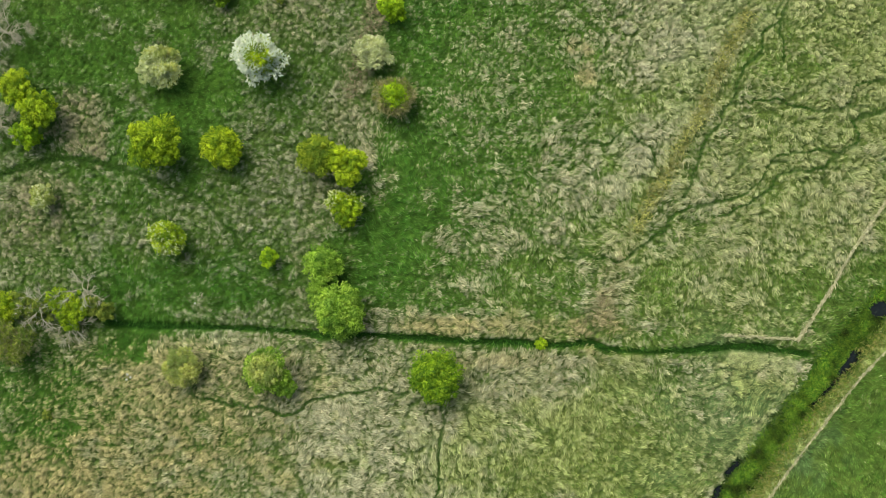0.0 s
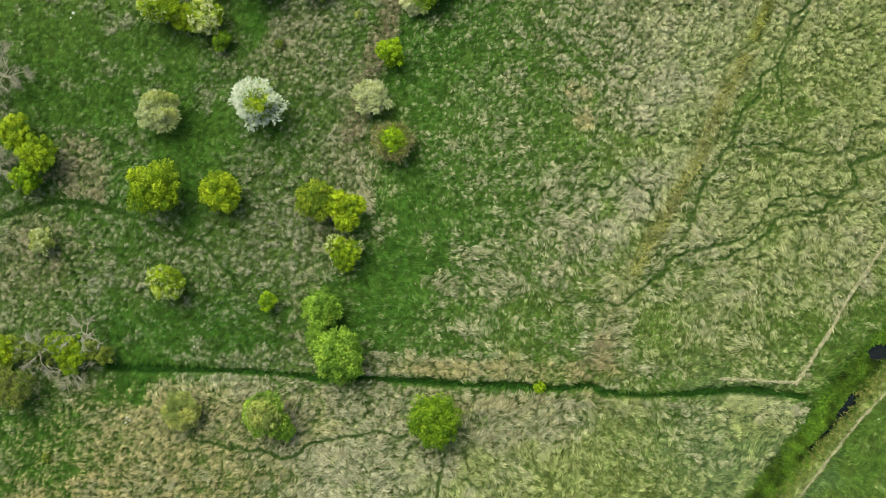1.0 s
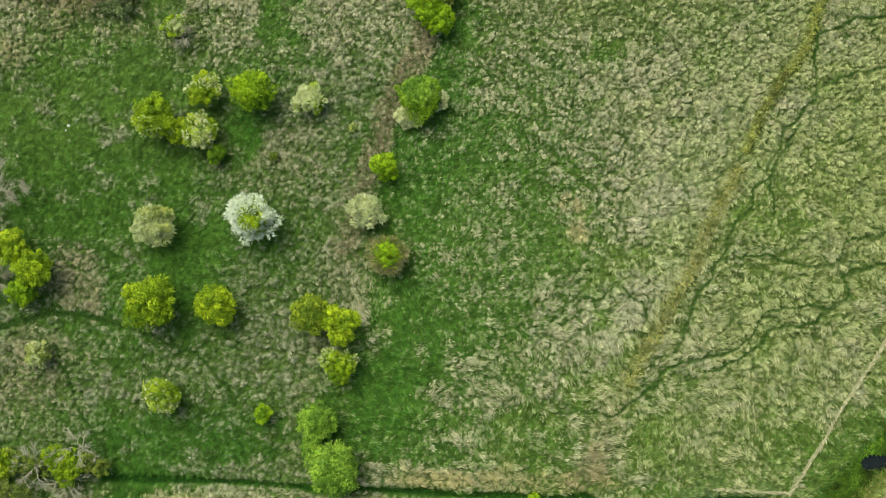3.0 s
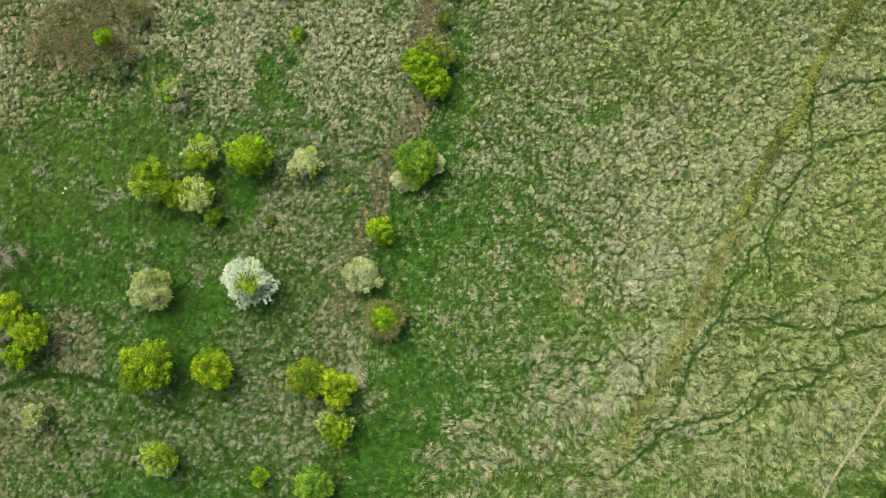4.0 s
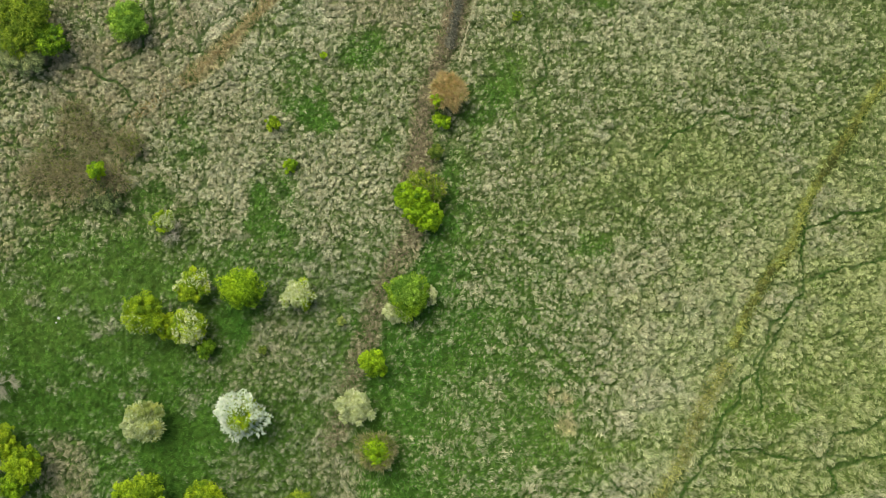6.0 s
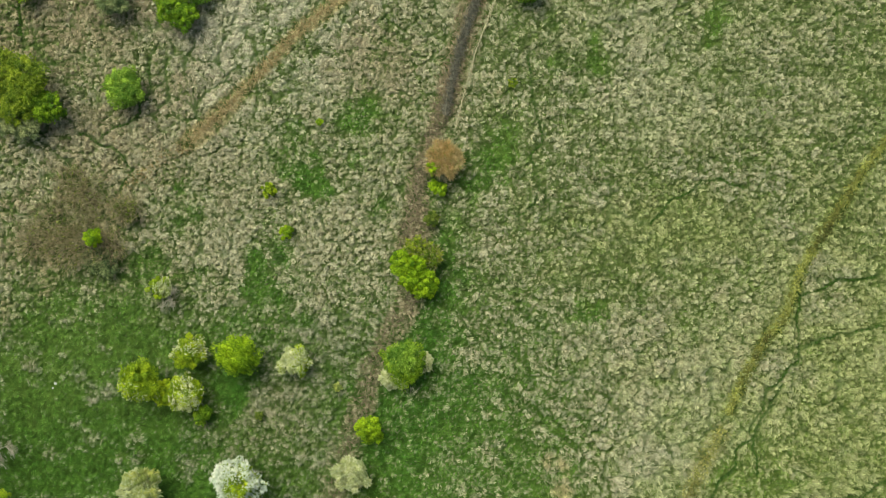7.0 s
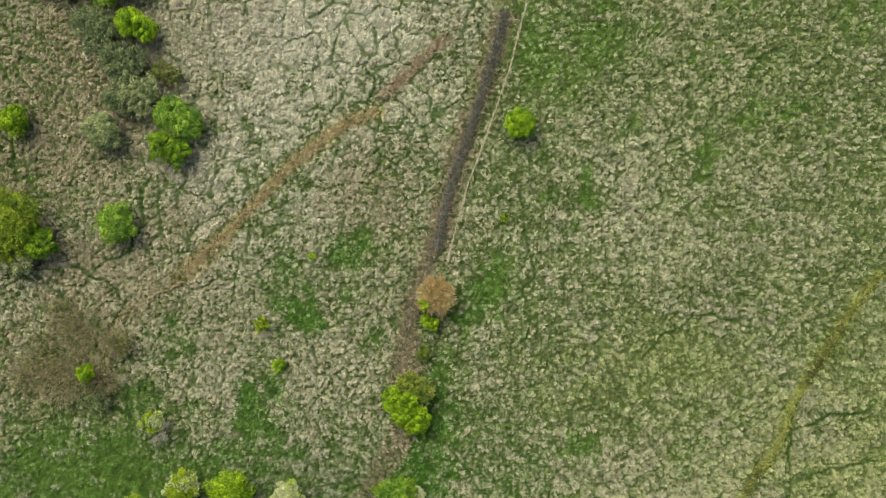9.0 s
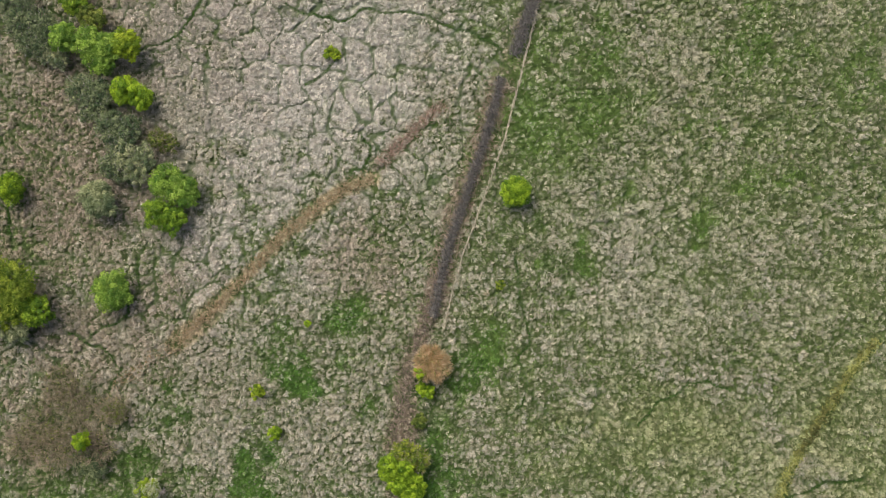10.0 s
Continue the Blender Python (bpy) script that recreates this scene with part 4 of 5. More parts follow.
def clump_points(rng, radius, low, high, lobes, count, fill=0.2, clump=0.19, squash=1.0, ragged=0.1):
    """Places and outward directions of foliage: knots of leaves spread over an uneven crown."""
    knots = max(12, int(54 * (radius / 2.5) ** 1.2))
    mid, half = (low + high) / 2, (high - low) / 2
    pts, outs, tones_ = [], [], []
    for lx, ly, lz, lr in lobes:
        k = max(5, int(knots * lr ** 1.3))
        w = np.arange(k) + 0.5
        phi = w * 2.39996 + rng.rand() * 6
        cz = 1 - 1.55 * w / k
        sz = np.sqrt(np.clip(1 - cz ** 2, 0, 1))
        d = np.c_[np.cos(phi) * sz, np.sin(phi) * sz, cz]
        reach = (1 - clump) * (1 + ragged * rng.randn(k))[:, None]
        centre = d * reach * lr * (radius, radius * squash, half) + (lx * radius, ly * radius, mid + lz * half)
        per = max(6, int(count * lr ** 2 / k / len(lobes) ** 0.3))
        for kc, kd in zip(centre, d):
            r = clump * radius * lr * rng.uniform(0.6, 1.7)
            v = rng.randn(per, 3)
            v /= np.linalg.norm(v, axis=1)[:, None]
            v[:, 2] = np.where(v[:, 2] < -0.35, -v[:, 2], v[:, 2])
            p = kc + v * (r * rng.uniform(0.6, 1.2, per)[:, None]) * (1, 1, 0.85)
            pts.append(p)
            outs.append(v * 0.75 + kd * 0.45)
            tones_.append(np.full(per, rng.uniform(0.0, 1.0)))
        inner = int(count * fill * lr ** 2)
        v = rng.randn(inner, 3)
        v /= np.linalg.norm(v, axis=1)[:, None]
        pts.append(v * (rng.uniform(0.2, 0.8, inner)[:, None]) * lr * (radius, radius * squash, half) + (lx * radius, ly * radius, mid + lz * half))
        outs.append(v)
        # inner leaves get a low tone: shade inside the crown painted in
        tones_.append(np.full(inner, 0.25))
    p, o, k = np.concatenate(pts), np.concatenate(outs), np.concatenate(tones_)
    ok = p[:, 2] > 0.25
    return p[ok], o[ok], k[ok]


ONE = ((0, 0, 0, 1.0),)
SEED = [100]


def tree(label, x, y, radius, height, leaf, lobes=ONE, density=1.0, name="tree", category="tree", size=0.17, blossom=None, bloom=0.0, spikes=0.0,
         twigs=None, twiggy=0.0, clear=0.22, bark=None, group="", squash=1.0, ragged=0.16, heart=None, hx=0.0, hy=0.0, hr=0.5, stems=1):
    """A broadleaved tree or bush: trunk, limbs, a crown of leaf knots, and blossom or twigs where it has them."""
    SEED[0] += 1
    radius *= 0.85
    rng = np.random.RandomState(SEED[0])
    z = float(ground_z(x, y)[0]) - 0.06
    root = new(name)
    root.location = (x, y, z)
    root.rotation_euler = (0, 0, 0)
    tagged(root, label, category, group)
    low, high = height * clear, height
    thick = 0.035 * height + 0.02
    bark = bark or BARK
    for s in range(stems):
        foot = Vector((0, 0, 0)) if stems == 1 else Vector((math.cos(s * 2.1) * radius * 0.3, math.sin(s * 2.1) * radius * 0.3, 0))
        trunk = part("trunk", limb_mesh("trunk", bent(rng, foot, foot * 1.3 + Vector((rng.randn() * 0.08 * radius, rng.randn() * 0.08 * radius, high * 0.6)), thick, thick * 0.35, 4, 0.05), bark), root)
    for k in range(6):
        w = k * 2.4 + rng.rand()
        a = Vector((0, 0, high * rng.uniform(0.25, 0.55)))
        lobe = lobes[k % len(lobes)]
        b = Vector(((lobe[0] + math.cos(w) * lobe[3] * 0.6) * radius, (lobe[1] + math.sin(w) * lobe[3] * 0.6) * radius * squash, high * rng.uniform(0.5, 0.7)))
        part("limb", limb_mesh("limb", bent(rng, a, b, thick * 0.45, thick * 0.1), bark), trunk)
    count = int(1500 * radius ** 1.55 * density)
    pts, outs, knot = clump_points(rng, radius, low, high, lobes, count, squash=squash, ragged=ragged)
    pick = rng.rand(len(pts))
    patch_ = np.sin(pts[:, 0] * 2.1 / radius + SEED[0]) + np.sin(pts[:, 1] * 2.6 / radius + 1.7 * SEED[0]) + np.sin(pts[:, 2] * 2.0 + SEED[0])
    flower = np.zeros(len(pts), bool)
    if blossom:
        flower = pick < np.clip(bloom + 0.3 * patch_ * min(1, 4 * bloom * (1 - bloom)), 0, 1)
    core = np.zeros(len(pts), bool)
    if heart:
        core = np.hypot(pts[:, 0] - hx * radius, pts[:, 1] - hy * radius) < hr * radius * (1 + 0.25 * rng.randn(len(pts)))
    plain = ~flower & ~core
    bare = plain & (rng.rand(len(pts)) < twiggy) if twigs else np.zeros(len(pts), bool)
    plain &= ~bare
    if plain.sum():
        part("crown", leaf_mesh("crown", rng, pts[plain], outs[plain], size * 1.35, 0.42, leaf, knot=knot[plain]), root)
    if core.sum():
        core_pts = pts[core] + (0, 0, 0.12 * height)
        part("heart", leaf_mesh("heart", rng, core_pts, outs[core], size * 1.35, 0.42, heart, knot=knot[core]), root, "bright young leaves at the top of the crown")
    if bare.sum():
        part("twig_spray", spray_mesh("twig_spray", rng, pts[bare] - outs[bare] * 0.2, outs[bare], 0.6, 0.05, twigs), root, "bare fine twigs")
    if flower.sum():
        if spikes:
            whole = leaf_mesh("blossom", rng, pts[flower] + outs[flower] * 0.05, outs[flower], size * 1.6, 0.42, blossom, 1.6)
            part("blossom", whole, root, "blossom over the crown")
            outer = flower & (rng.rand(len(pts)) < 0.3)
            part("flower_spray", spray_mesh("flower_spray", rng, pts[outer] - outs[outer] * 0.1, outs[outer], spikes, 0.14, blossom, 0.1), root, "blossom on the outer sprays")
        else:
            part("blossom", leaf_mesh("blossom", rng, pts[flower] + outs[flower] * 0.06, outs[flower], size * 1.4, 0.45, blossom, 1.4), root, "blossom among the leaves")
    return root


def bare_tree(label, x, y, radius, height, wood, name="dead_tree", category="dead tree", limbs=7, twist=0.0, density=1.0, twig_mat=None):
    """Leafless branches, each forking twice, with fine twigs."""
    SEED[0] += 1
    rng = np.random.RandomState(SEED[0])
    root = new(name)
    root.location = (x, y, float(ground_z(x, y)[0]) - 0.06)
    tagged(root, label, category)
    part("trunk", limb_mesh("trunk", bent(rng, (0, 0, 0), (rng.randn() * 0.2, rng.randn() * 0.2, height * 0.5), 0.13, 0.07), wood), root)
    tips, outs = [], []
    for k in range(limbs):
        w = twist + 2 * math.pi * (k + rng.rand() * 0.6) / limbs
        b = Vector((math.cos(w) * radius * rng.uniform(0.55, 1), math.sin(w) * radius * rng.uniform(0.55, 1), height * rng.uniform(0.5, 1)))
        rods = bent(rng, (0, 0, height * 0.35), b, 0.06, 0.03, 4, 0.07)
        for a1, b1, r1, r2 in list(rods[1:]):
            for _ in range(3):
                d = Vector((math.cos(w + rng.randn() * 0.8), math.sin(w + rng.randn() * 0.8), rng.uniform(0, 0.7)))
                tip = b1 + d * radius * rng.uniform(0.2, 0.4)
                rods += bent(rng, b1, tip, r2 * 0.75, 0.018, 2, 0.1)
                for _ in range(3):
                    d2 = d + Vector(rng.randn(3)) * 0.6
                    s = b1 + (tip - b1) * rng.uniform(0.4, 1)
                    rods.append((s, s + d2 * radius * rng.uniform(0.08, 0.2), 0.02, 0.008))
                    tips.append(s)
                    outs.append(d2)
        part("branch", limb_mesh("branch", rods, wood), root)
    if twig_mat:
        reps = int(12 * density)
        p, o = np.repeat(np.array(tips), reps, 0), np.repeat(np.array(outs), reps, 0)
        part("twig_spray", spray_mesh("twig_spray", rng, p + rng.randn(*p.shape) * 0.18, o, 0.5, 0.03, twig_mat), root, "fine bare twigs")
    return root


# ---- the wooded west, south to north ----
PAIR = ((-0.35, 0.15, 0, 0.75), (0.4, -0.2, -0.05, 0.7))
THREE = ((-0.4, 0.3, 0, 0.68), (0.42, 0.1, 0.05, 0.62), (0.05, -0.5, -0.05, 0.6))
ROUND = ((0, 0, 0, 0.9), (0.3, -0.3, -0.1, 0.58), (-0.36, 0.16, -0.1, 0.58), (0.16, 0.36, -0.06, 0.54))
LINE = "trees of the meadow line"

tree("round pale green willow in fresh leaf beside the ditch", -10.17, -6.29, 3.4, 5.6, LEAF_WILLOW, ROUND, 1.3, group=LINE, size=0.22)
tree("pale green willow bush touching a larger willow", -12.00, -1.49, 2.3, 3.8, LEAF_WILLOW, ONE, 1.2, group=LINE)
tree("pale green willow bush touching a larger willow", -12.51, -4.47, 1.5, 2.8, LEAF_WILLOW, ONE, 1.2, group=LINE)
tree("dense mid-green rounded tree south of the ditch", -0.32, -13.03, 3.25, 5.4, LEAF_GREEN, ROUND, 1.35, size=0.19)
tree("pale olive-green bushy tree in dry grass", -17.91, -12.59, 2.75, 4.4, LEAF_WILLOW, ROUND, 1.2, size=0.2, heart=LEAF_GOLD, hy=0.1, hr=0.62)
tree("pale olive-green low bush in dry grass", -16.16, -14.14, 1.3, 2.6, LEAF_WILLOW, ONE, 1.2)
tree("thin yellowish feathery bush just coming into leaf", -26.91, -12.33, 2.3, 3.2, LEAF_GOLD, ONE, 1.5, twigs=TWIG_BROWN, twiggy=0.06, size=0.15)
tree("small bright yellow-green bush at the ditch", 10.73, -9.89, 0.72, 1.3, LEAF_BRIGHT, ONE, 2.0, "bush", "bush", 0.14)
tree("yellow-green rounded tree in lush grass", -28.44, 1.14, 2.4, 4.2, LEAF_YELLOW, ROUND, 1.3, blossom=BLOSSOM_CREAM, bloom=0.06)
tree("small bright yellow-green bush in grass", -17.93, -0.87, 1.15, 2.0, LEAF_BRIGHT, ONE, 1.5, "bush", "bush", 0.16)
tree("olive-green tree with a lobed crown", -9.75, 4.50, 2.2, 4.0, LEAF_YELLOW, THREE, 1.4, group=LINE, blossom=BLOSSOM_CREAM, bloom=0.12)
tree("mid green tall tree of the line", -12.65, 9.78, 2.6, 5.0, LEAF_MOSS, ROUND, 1.3, group=LINE)
tree("yellow-olive tree with a lobed crown", -9.57, 8.90, 2.5, 5.4, LEAF_YELLOW, THREE, 1.5, group=LINE)
tree("yellow-green tree with a lobed crown", -22.74, 10.67, 2.6, 4.6, LEAF_YELLOW, ROUND, 1.3)
tree("tall yellow-green tree with loose leaf sprays", -29.49, 11.10, 3.15, 6.6, LEAF_YELLOW, ROUND, 1.25, size=0.22, ragged=0.26)
tree("cream-flowering thin green tree", -28.95, 19.30, 2.35, 4.4, LEAF_GOLD, ONE, 1.2, blossom=BLOSSOM_CREAM, bloom=0.4, spikes=0.4, ragged=0.25)
tree("white-blossomed tree with a green heart", -18.73, 20.03, 2.75, 5.4, LEAF_YELLOW, ((0, 0, 0, 0.95), (-0.4, 0.1, 0, 0.6), (0.4, 0.05, 0, 0.6)), 1.1,
     blossom=BLOSSOM_WHITE, bloom=0.8, spikes=0.45, ragged=0.25, heart=LEAF_YELLOW, hx=0.18, hy=-0.2, hr=0.48, size=0.18)
tree("cream-white flowering small tree", -6.72, 20.49, 1.85, 3.4, LEAF_GREY, ONE, 1.3, blossom=BLOSSOM_CREAM, bloom=0.9, spikes=0.5, ragged=0.25, group=LINE)
tree("brown twiggy bush with a bright green heart", -4.56, 15.97, 2.5, 3.4, LEAF_OLIVE, ONE, 1.2, twigs=TWIG_TAN, twiggy=0.75, heart=LEAF_BRIGHT, hx=0.0, hy=0.08, hr=0.5, group=LINE)
tree("bright yellow-green small round tree", -4.88, 25.30, 1.8, 3.6, LEAF_BRIGHT, ROUND, 1.4, group=LINE)
tree("small pale yellow feathery bush on bare ground", -41.86, 5.55, 1.65, 2.6, LEAF_GOLD, ONE, 0.9, "bush", "bush", 0.16, blossom=BLOSSOM_CREAM, bloom=0.15, spikes=0.3)
tree("yellow-green tree with a tall uneven crown", -44.33, 17.00, 2.3, 5.0, LEAF_YELLOW, ROUND, 1.3, ragged=0.25)
tree("yellow-green tree with a tall uneven crown", -41.92, 14.62, 2.4, 5.2, LEAF_YELLOW, ROUND, 1.3, ragged=0.25)
tree("yellow-green tree with a tall uneven crown", -43.28, 12.11, 1.6, 4.0, LEAF_BRIGHT, ONE, 1.2, ragged=0.25)
bare_tree("pale bare bush with fine grey twigs", -46.59, 13.56, 2.2, 3.2, DEADWOOD, "bare_bush", "bush", 7, density=1.0, twig_mat=TWIG_GREY)
bare_tree("tan leafless tree with fine twigs", -46.08, 23.04, 2.7, 4.2, DEADWOOD, "bare_tree", "bare tree", 8, density=1.2, twig_mat=TWIG_GREY)
# thicket with bleached dead limbs, at the west end of the ditch
bare_tree("bleached dead tree with forked white branches", -41.85, -6.17, 2.3, 4.4, DEADWOOD, limbs=6, density=0.25, twig_mat=TWIG_GREY)
bare_tree("bleached dead tree with forked white branches", -37.33, -4.36, 2.0, 4.2, DEADWOOD, limbs=5, twist=0.7, density=0.25, twig_mat=TWIG_GREY)
bare_tree("fallen bleached dead tree beside the thicket", -39.12, -8.19, 2.2, 2.6, DEADWOOD, limbs=5, twist=1.5, density=0.25, twig_mat=TWIG_GREY)
tree("yellow-green bush under dead branches", -38.98, -6.18, 2.4, 3.6, LEAF_YELLOW, THREE, 0.9, ragged=0.3)
tree("yellow-green bush under dead branches", -43.29, -6.21, 2.2, 3.2, LEAF_OLIVE, PAIR, 0.9, ragged=0.3)
tree("yellow-green bush under dead branches", -35.79, -6.19, 1.7, 2.8, LEAF_OLIVE, PAIR, 0.9, ragged=0.3)
tree("yellow-green bush at the edge of a thicket", -46.25, -6.21, 2.0, 3.4, LEAF_YELLOW, ONE, 1.0)
tree("olive-brown tree with thin foliage", -44.79, -9.75, 3.0, 4.6, LEAF_OLIVE, THREE, 0.9, twigs=TWIG_BROWN, twiggy=0.3, ragged=0.25)
# middle group
tree("olive-green tree with cream flowering top", -29.08, 30.45, 2.75, 5.0, LEAF_YELLOW, ROUND, 1.3, blossom=BLOSSOM_CREAM, bloom=0.07)
tree("yellow-green bush between two trees", -26.71, 29.11, 1.6, 3.2, LEAF_YELLOW, ONE, 1.2)
tree("cream-flowering small round tree", -23.93, 33.40, 1.95, 3.8, LEAF_YELLOW, ONE, 1.4, blossom=BLOSSOM_CREAM, bloom=0.24)
tree("dense green dome-shaped tree", -18.67, 33.10, 2.7, 4.6, LEAF_GREEN, ROUND, 1.4, heart=LEAF_BRIGHT, hx=-0.1, hy=0.2, hr=0.75)
tree("cream-flowering tree with a loose crown", -24.49, 29.09, 1.95, 4.0, LEAF_YELLOW, ONE, 1.4, blossom=BLOSSOM_CREAM, bloom=0.12, ragged=0.25)
tree("small green bush beside flowering trees", -22.87, 26.77, 1.15, 2.4, LEAF_GREEN, ONE, 1.4, "bush", "bush")
tree("small cream and yellow flowering tree", -12.70, 32.42, 1.75, 3.2, LEAF_YELLOW, ONE, 1.3, blossom=BLOSSOM_CREAM, bloom=0.3, spikes=0.35, ragged=0.25)
tree("green tree with white-flowering outer branches", -1.22, 32.44, 2.75, 4.4, LEAF_GREEN, ROUND, 1.4, heart=LEAF_WILLOW, hy=0.3, hr=0.6, group=LINE)
tree("low white-flowering bush around a green tree", -2.54, 30.66, 1.4, 2.2, LEAF_GREY, ONE, 1.4, "bush", "bush", blossom=BLOSSOM_CREAM, bloom=0.55, spikes=0.3)
tree("low white-flowering bush around a green tree", 0.64, 32.33, 1.3, 2.2, LEAF_GREY, ONE, 1.4, "bush", "bush", blossom=BLOSSOM_CREAM, bloom=0.5, spikes=0.3)
tree("small yellow-green bush with cream tips", -27.25, 40.28, 1.35, 2.2, LEAF_YELLOW, ONE, 1.2, "bush", "bush", blossom=BLOSSOM_CREAM, bloom=0.25)
bare_tree("low pale bare bush in grass", -26.52, 39.09, 1.0, 1.6, DEADWOOD, "bare_bush", "bush", 5, density=0.6, twig_mat=TWIG_GREY)
tree("bright green lobed tree of the line", -0.66, 42.22, 2.25, 4.2, LEAF_BRIGHT, THREE, 1.4, group=LINE)
tree("bright green lobed tree of the line", 0.69, 40.70, 2.1, 3.6, LEAF_BRIGHT, ROUND, 1.3, group=LINE)
tree("brown twiggy bush with young leaves", 0.93, 43.88, 2.2, 3.2, LEAF_MOSS, PAIR, 1.2, twigs=TWIG_TAN, twiggy=0.25, group=LINE)
tree("small green bush in dead stalks", 1.68, 47.41, 0.9, 1.6, LEAF_OLIVE, ONE, 1.2, "bush", "bush")
tree("small round bright yellow-green bush", -13.79, 46.18, 0.85, 1.5, LEAF_BRIGHT, ONE, 2.0, "bush", "bush", 0.14, group="small meadow bushes")
tree("small round bright yellow-green bush", -15.58, 50.74, 0.9, 1.5, LEAF_YELLOW, ONE, 1.8, "bush", "bush", 0.14, group="small meadow bushes")
tree("tiny yellow-green bush in dry grass", -10.26, 57.85, 0.42, 0.9, LEAF_BRIGHT, ONE, 2.2, "bush", "bush", 0.12, group="small meadow bushes")
tree("tiny yellow-olive bush in dry grass", -16.83, 26.53, 0.55, 0.7, LEAF_OLIVE, ONE, 1.5, "bush", "bush", 0.12)
tree("tiny yellow-olive bush in dry grass", -8.51, 29.52, 0.6, 0.6, LEAF_GOLD, ONE, 0.8, "bush", "bush", 0.12)
tree("tiny pale green bush in the field", 10.34, 61.85, 0.6, 0.5, LEAF_MOSS, ONE, 0.9, "bush", "bush", 0.12)
tree("small olive tuft of shrub on a knoll", -41.89, -17.77, 0.6, 0.9, LEAF_OLIVE, ONE, 1.2, "bush", "bush", 0.14)
# brown thicket
for dx, dy, r, h in ((0.4, -1.8, 3.0, 3.2), (-3.4, 0.2, 2.8, 2.4), (2.6, -2.4, 2.4, 2.8), (0.4, 2.6, 2.6, 2.0), (4.0, 1.4, 2.0, 1.8), (-2.2, -2.8, 2.6, 2.4), (-1.8, 4.2, 2.2, 1.6), (-5.6, -2.2, 2.0, 1.8)):
    bx, by = -35.38, 47.19
    tree("brown leafless thorn thicket", bx + dx, by + dy, r * 1.1, h * 0.8, LEAF_OLIVE, ONE, 0.2, "thicket_bush", "bush", 0.16, twigs=TWIG_BROWN, twiggy=0.9, group="brown thicket", stems=3)
tree("yellow-green bush in a brown thicket", -34.07, 45.55, 1.1, 4.2, LEAF_BRIGHT, ONE, 1.3, "bush", "bush", 0.16)
tree("dark grey-green low bush in a brown thicket", -33.61, 42.95, 2.0, 1.8, LEAF_DARK, PAIR, 0.8, "bush", "bush", 0.18, ragged=0.3)
tree("olive bush in a brown thicket", -30.87, 48.56, 1.5, 2.2, LEAF_OLIVE, PAIR, 0.6, "bush", "bush", 0.16, twigs=TWIG_BROWN, twiggy=0.65, ragged=0.3)
# orange bush at the end of the dead reeds
tree("orange-brown twiggy bush at the reed line", 3.13, 53.80, 2.2, 3.2, LEAF_GOLD, ONE, 1.8, twigs=TWIG_ORANGE, twiggy=0.92, group=LINE)
tree("small bright green bush beside an orange bush", 2.00, 52.78, 0.9, 3.7, LEAF_BRIGHT, ONE, 1.8, "bush", "bush", 0.16)
tree("small bright green bush beside an orange bush", 2.32, 50.80, 1.15, 2.0, LEAF_BRIGHT, PAIR, 1.6, "bush", "bush", 0.16)
# north-west
tree("large old willow with a broad lobed crown", -42.34, 61.89, 4.48, 5.6, LEAF_MOSS, THREE, 1.4, stems=3)
tree("large green willow limb of a broad crown", -39.66, 59.82, 2.76, 4.6, LEAF_GREEN, PAIR, 1.3)
tree("grey-green willow bush below a broad crown", -42.26, 58.08, 2.76, 3.6, LEAF_GREY, PAIR, 1.2)
tree("rounded yellow-green willow bush on dry ground", -30.83, 61.45, 2.64, 3.4, LEAF_WILLOW, ROUND, 1.3)
tree("green willow bush with a soft crown", -24.06, 72.57, 2.88, 3.8, LEAF_WILLOW, PAIR, 1.3)
tree("green willow bush with a soft crown", -25.05, 69.45, 2.42, 3.6, LEAF_GREEN, PAIR, 1.3)
tree("grey-green willow bush with silvery leaves", -32.29, 71.13, 2.53, 3.4, LEAF_GREY, ROUND, 1.3)
tree("green rounded tree on bare ground", -41.78, 72.50, 2.13, 3.8, LEAF_GREEN, ROUND, 1.4, heart=LEAF_BRIGHT, hr=0.5)
tree("dense bright yellow-green tree", -28.37, 82.36, 2.42, 4.4, LEAF_BRIGHT, PAIR, 1.5)
tree("dark grey-green catkin willow", -29.92, 78.33, 2.88, 3.6, LEAF_DARK, THREE, 1.0, twigs=TWIG_GREY, twiggy=0.12)
tree("grey-green catkin willow in a group", -28.42, 75.31, 2.76, 3.4, LEAF_GREY, THREE, 1.0, twigs=TWIG_GREY, twiggy=0.12)
tree("dark grey-green catkin willow", -30.62, 74.44, 2.07, 3.0, LEAF_DARK, PAIR, 0.8, twigs=TWIG_GREY, twiggy=0.12)
tree("sparse dark willow with bare twigs", -32.93, 82.27, 2.99, 3.4, LEAF_DARK, THREE, 0.9, twigs=TWIG_GREY, twiggy=0.12)
tree("sparse olive bush beside willows", -25.53, 77.45, 1.84, 2.4, LEAF_OLIVE, PAIR, 0.7, twigs=TWIG_BROWN, twiggy=0.4)
tree("pale green willow tree with a soft crown", -31.79, 86.98, 2.99, 4.6, LEAF_WILLOW, THREE, 1.2)
tree("yellow-green rounded willow in a group", -29.06, 87.43, 2.07, 4.6, LEAF_YELLOW, ROUND, 1.3)
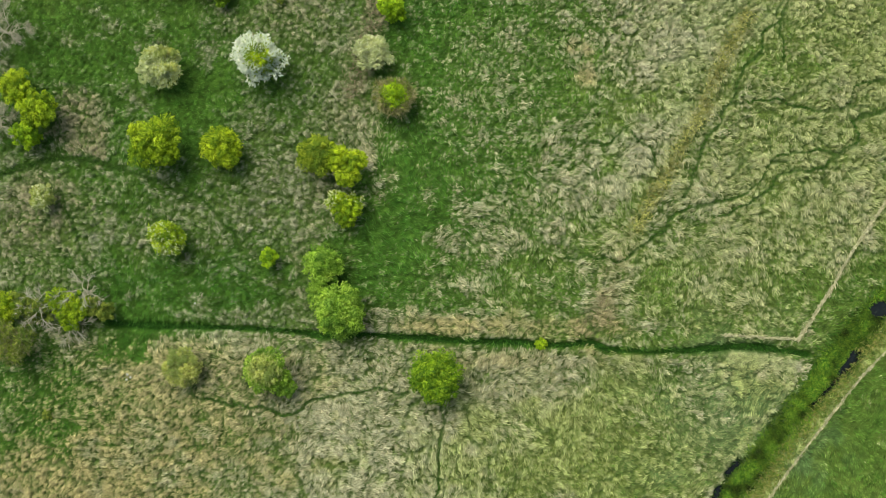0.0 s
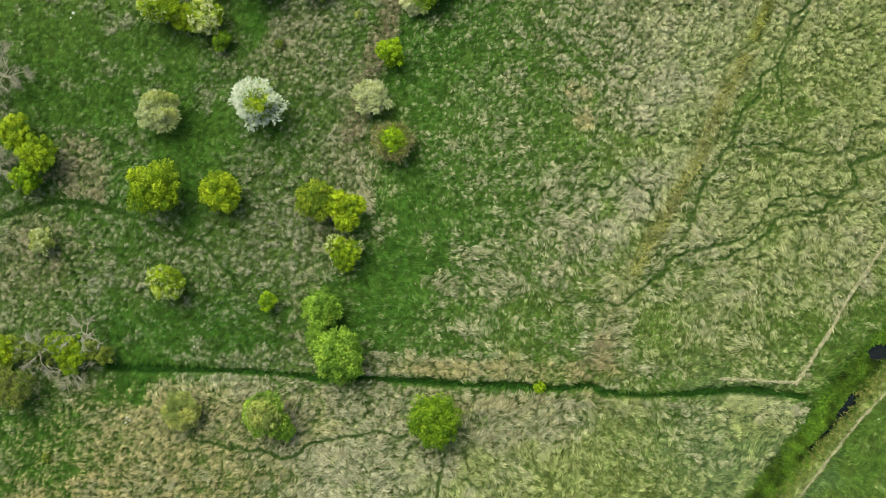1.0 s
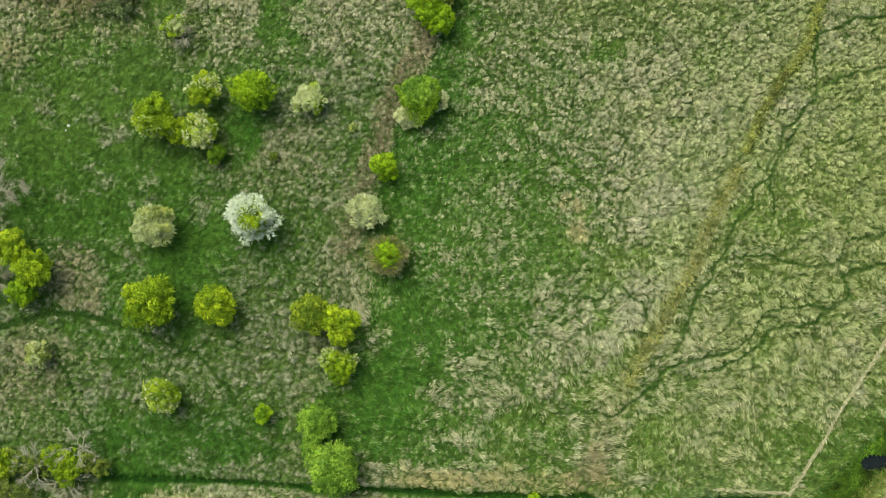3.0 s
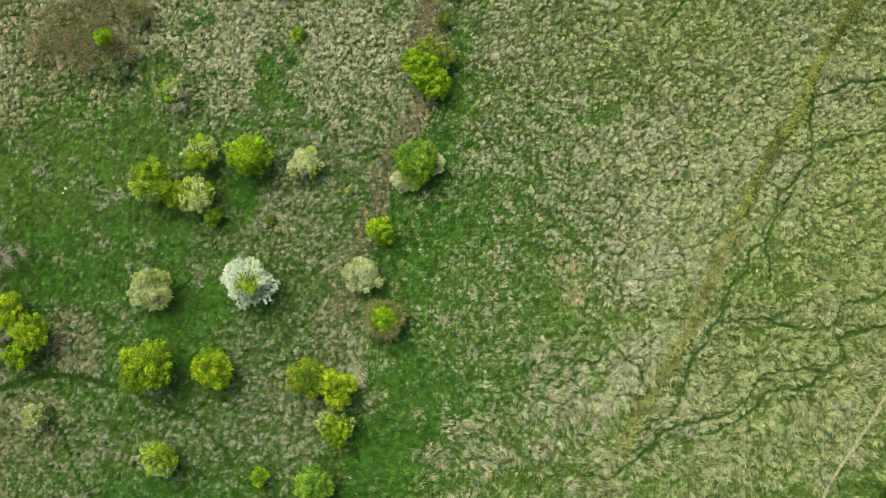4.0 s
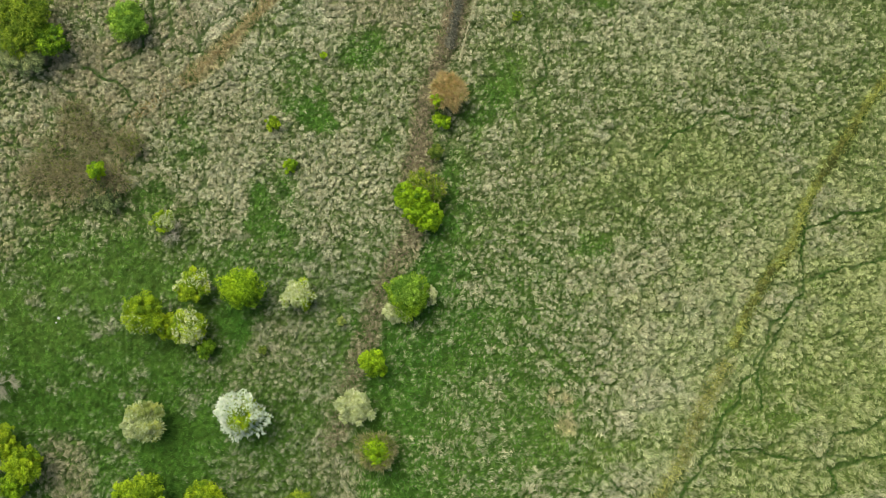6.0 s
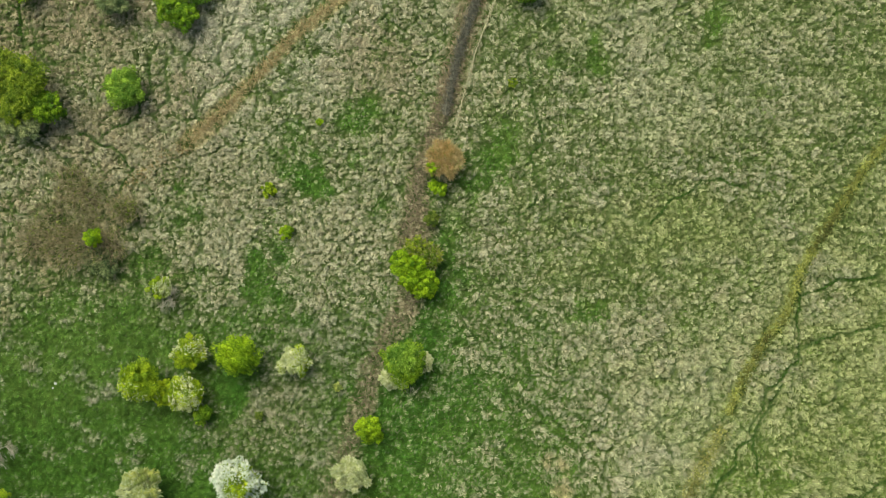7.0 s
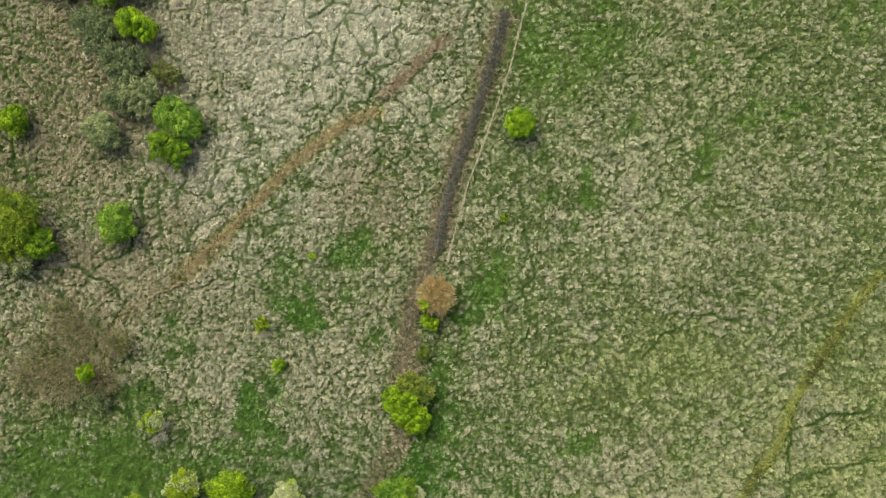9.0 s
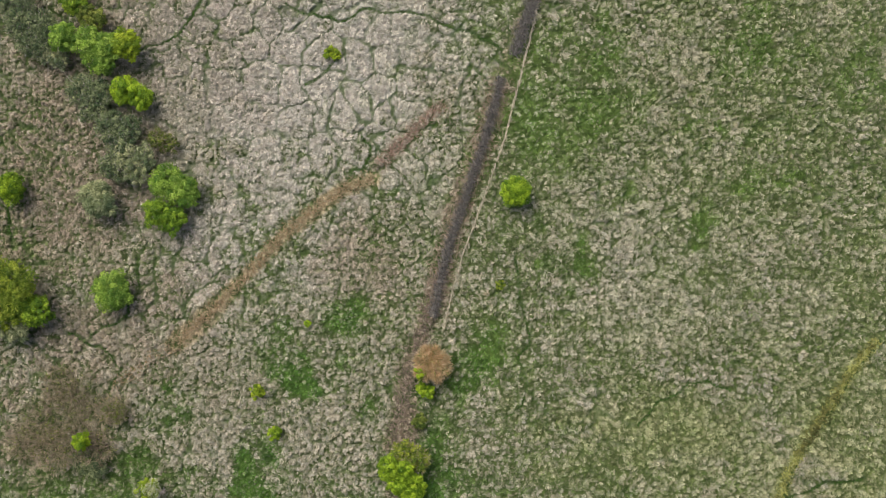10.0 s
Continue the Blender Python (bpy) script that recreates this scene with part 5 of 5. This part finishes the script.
tree("yellow-green rounded willow in a group", -35.54, 88.40, 1.95, 4.4, LEAF_WILLOW, ROUND, 1.3)
tree("green bush at the top of the willow group", -34.69, 92.23, 1.72, 3.4, LEAF_GREEN, ONE, 1.2)
tree("olive-yellow bush in the willow group", -33.00, 90.71, 1.72, 3.4, LEAF_OLIVE, PAIR, 1.1)
tree("dark sparse catkin willow in a group", -39.29, 89.27, 3.22, 3.6, LEAF_DARK, THREE, 0.9, twigs=TWIG_GREY, twiggy=0.12)
tree("dark sparse catkin willow in a group", -41.10, 92.00, 2.76, 3.4, LEAF_DARK, THREE, 0.9, twigs=TWIG_GREY, twiggy=0.12)
tree("grey-green sparse bush beside willows", -37.32, 86.60, 1.95, 2.6, LEAF_GREY, PAIR, 0.8, twigs=TWIG_GREY, twiggy=0.12)
tree("smooth round bright green bush alone in the field", 11.99, 71.74, 1.95, 3.0, LEAF_WILLOW, ONE, 2.2, size=0.15, ragged=0.03, heart=LEAF_BRIGHT, hr=0.75)
tree("spiky yellow-green shrub on the pale field", -7.46, 86.70, 0.95, 1.2, LEAF_YELLOW, PAIR, 0.8, "bush", "bush", 0.2, ragged=0.4)


# ---- small pale scraps of unknown kind lying in the grass, built as stones ----
def scrap(x, y, size, turn):
    rng = np.random.RandomState(int(abs(x * 10)))
    bm = bmesh.new()
    bmesh.ops.create_icosphere(bm, subdivisions=2, radius=1)
    for v in bm.verts:
        v.co = v.co * (1 + 0.25 * rng.randn()) * size
        v.co.z *= 0.35
    me = bpy.data.meshes.new("stone")
    bm.to_mesh(me)
    bm.free()
    me.materials.append(SCRAP)
    ob = tagged(new("stone", me), "small pale scrap of unknown kind in the grass, built as a stone", "stone", "pale stones")
    ob.location, ob.rotation_euler = (x, y, float(ground_z(x, y)[0]) + 0.12), (0, 0, turn)


scrap(-39.06, 29.89, 0.17, 0.5)
scrap(-39.37, 29.40, 0.11, 1.5)
scrap(-33.18, -13.33, 0.12, 0.2)
scrap(-33.37, -13.88, 0.11, 2.2)
scrap(-32.88, -13.63, 0.12, 1.2)
scrap(-26.00, -5.73, 0.1, 0.3)
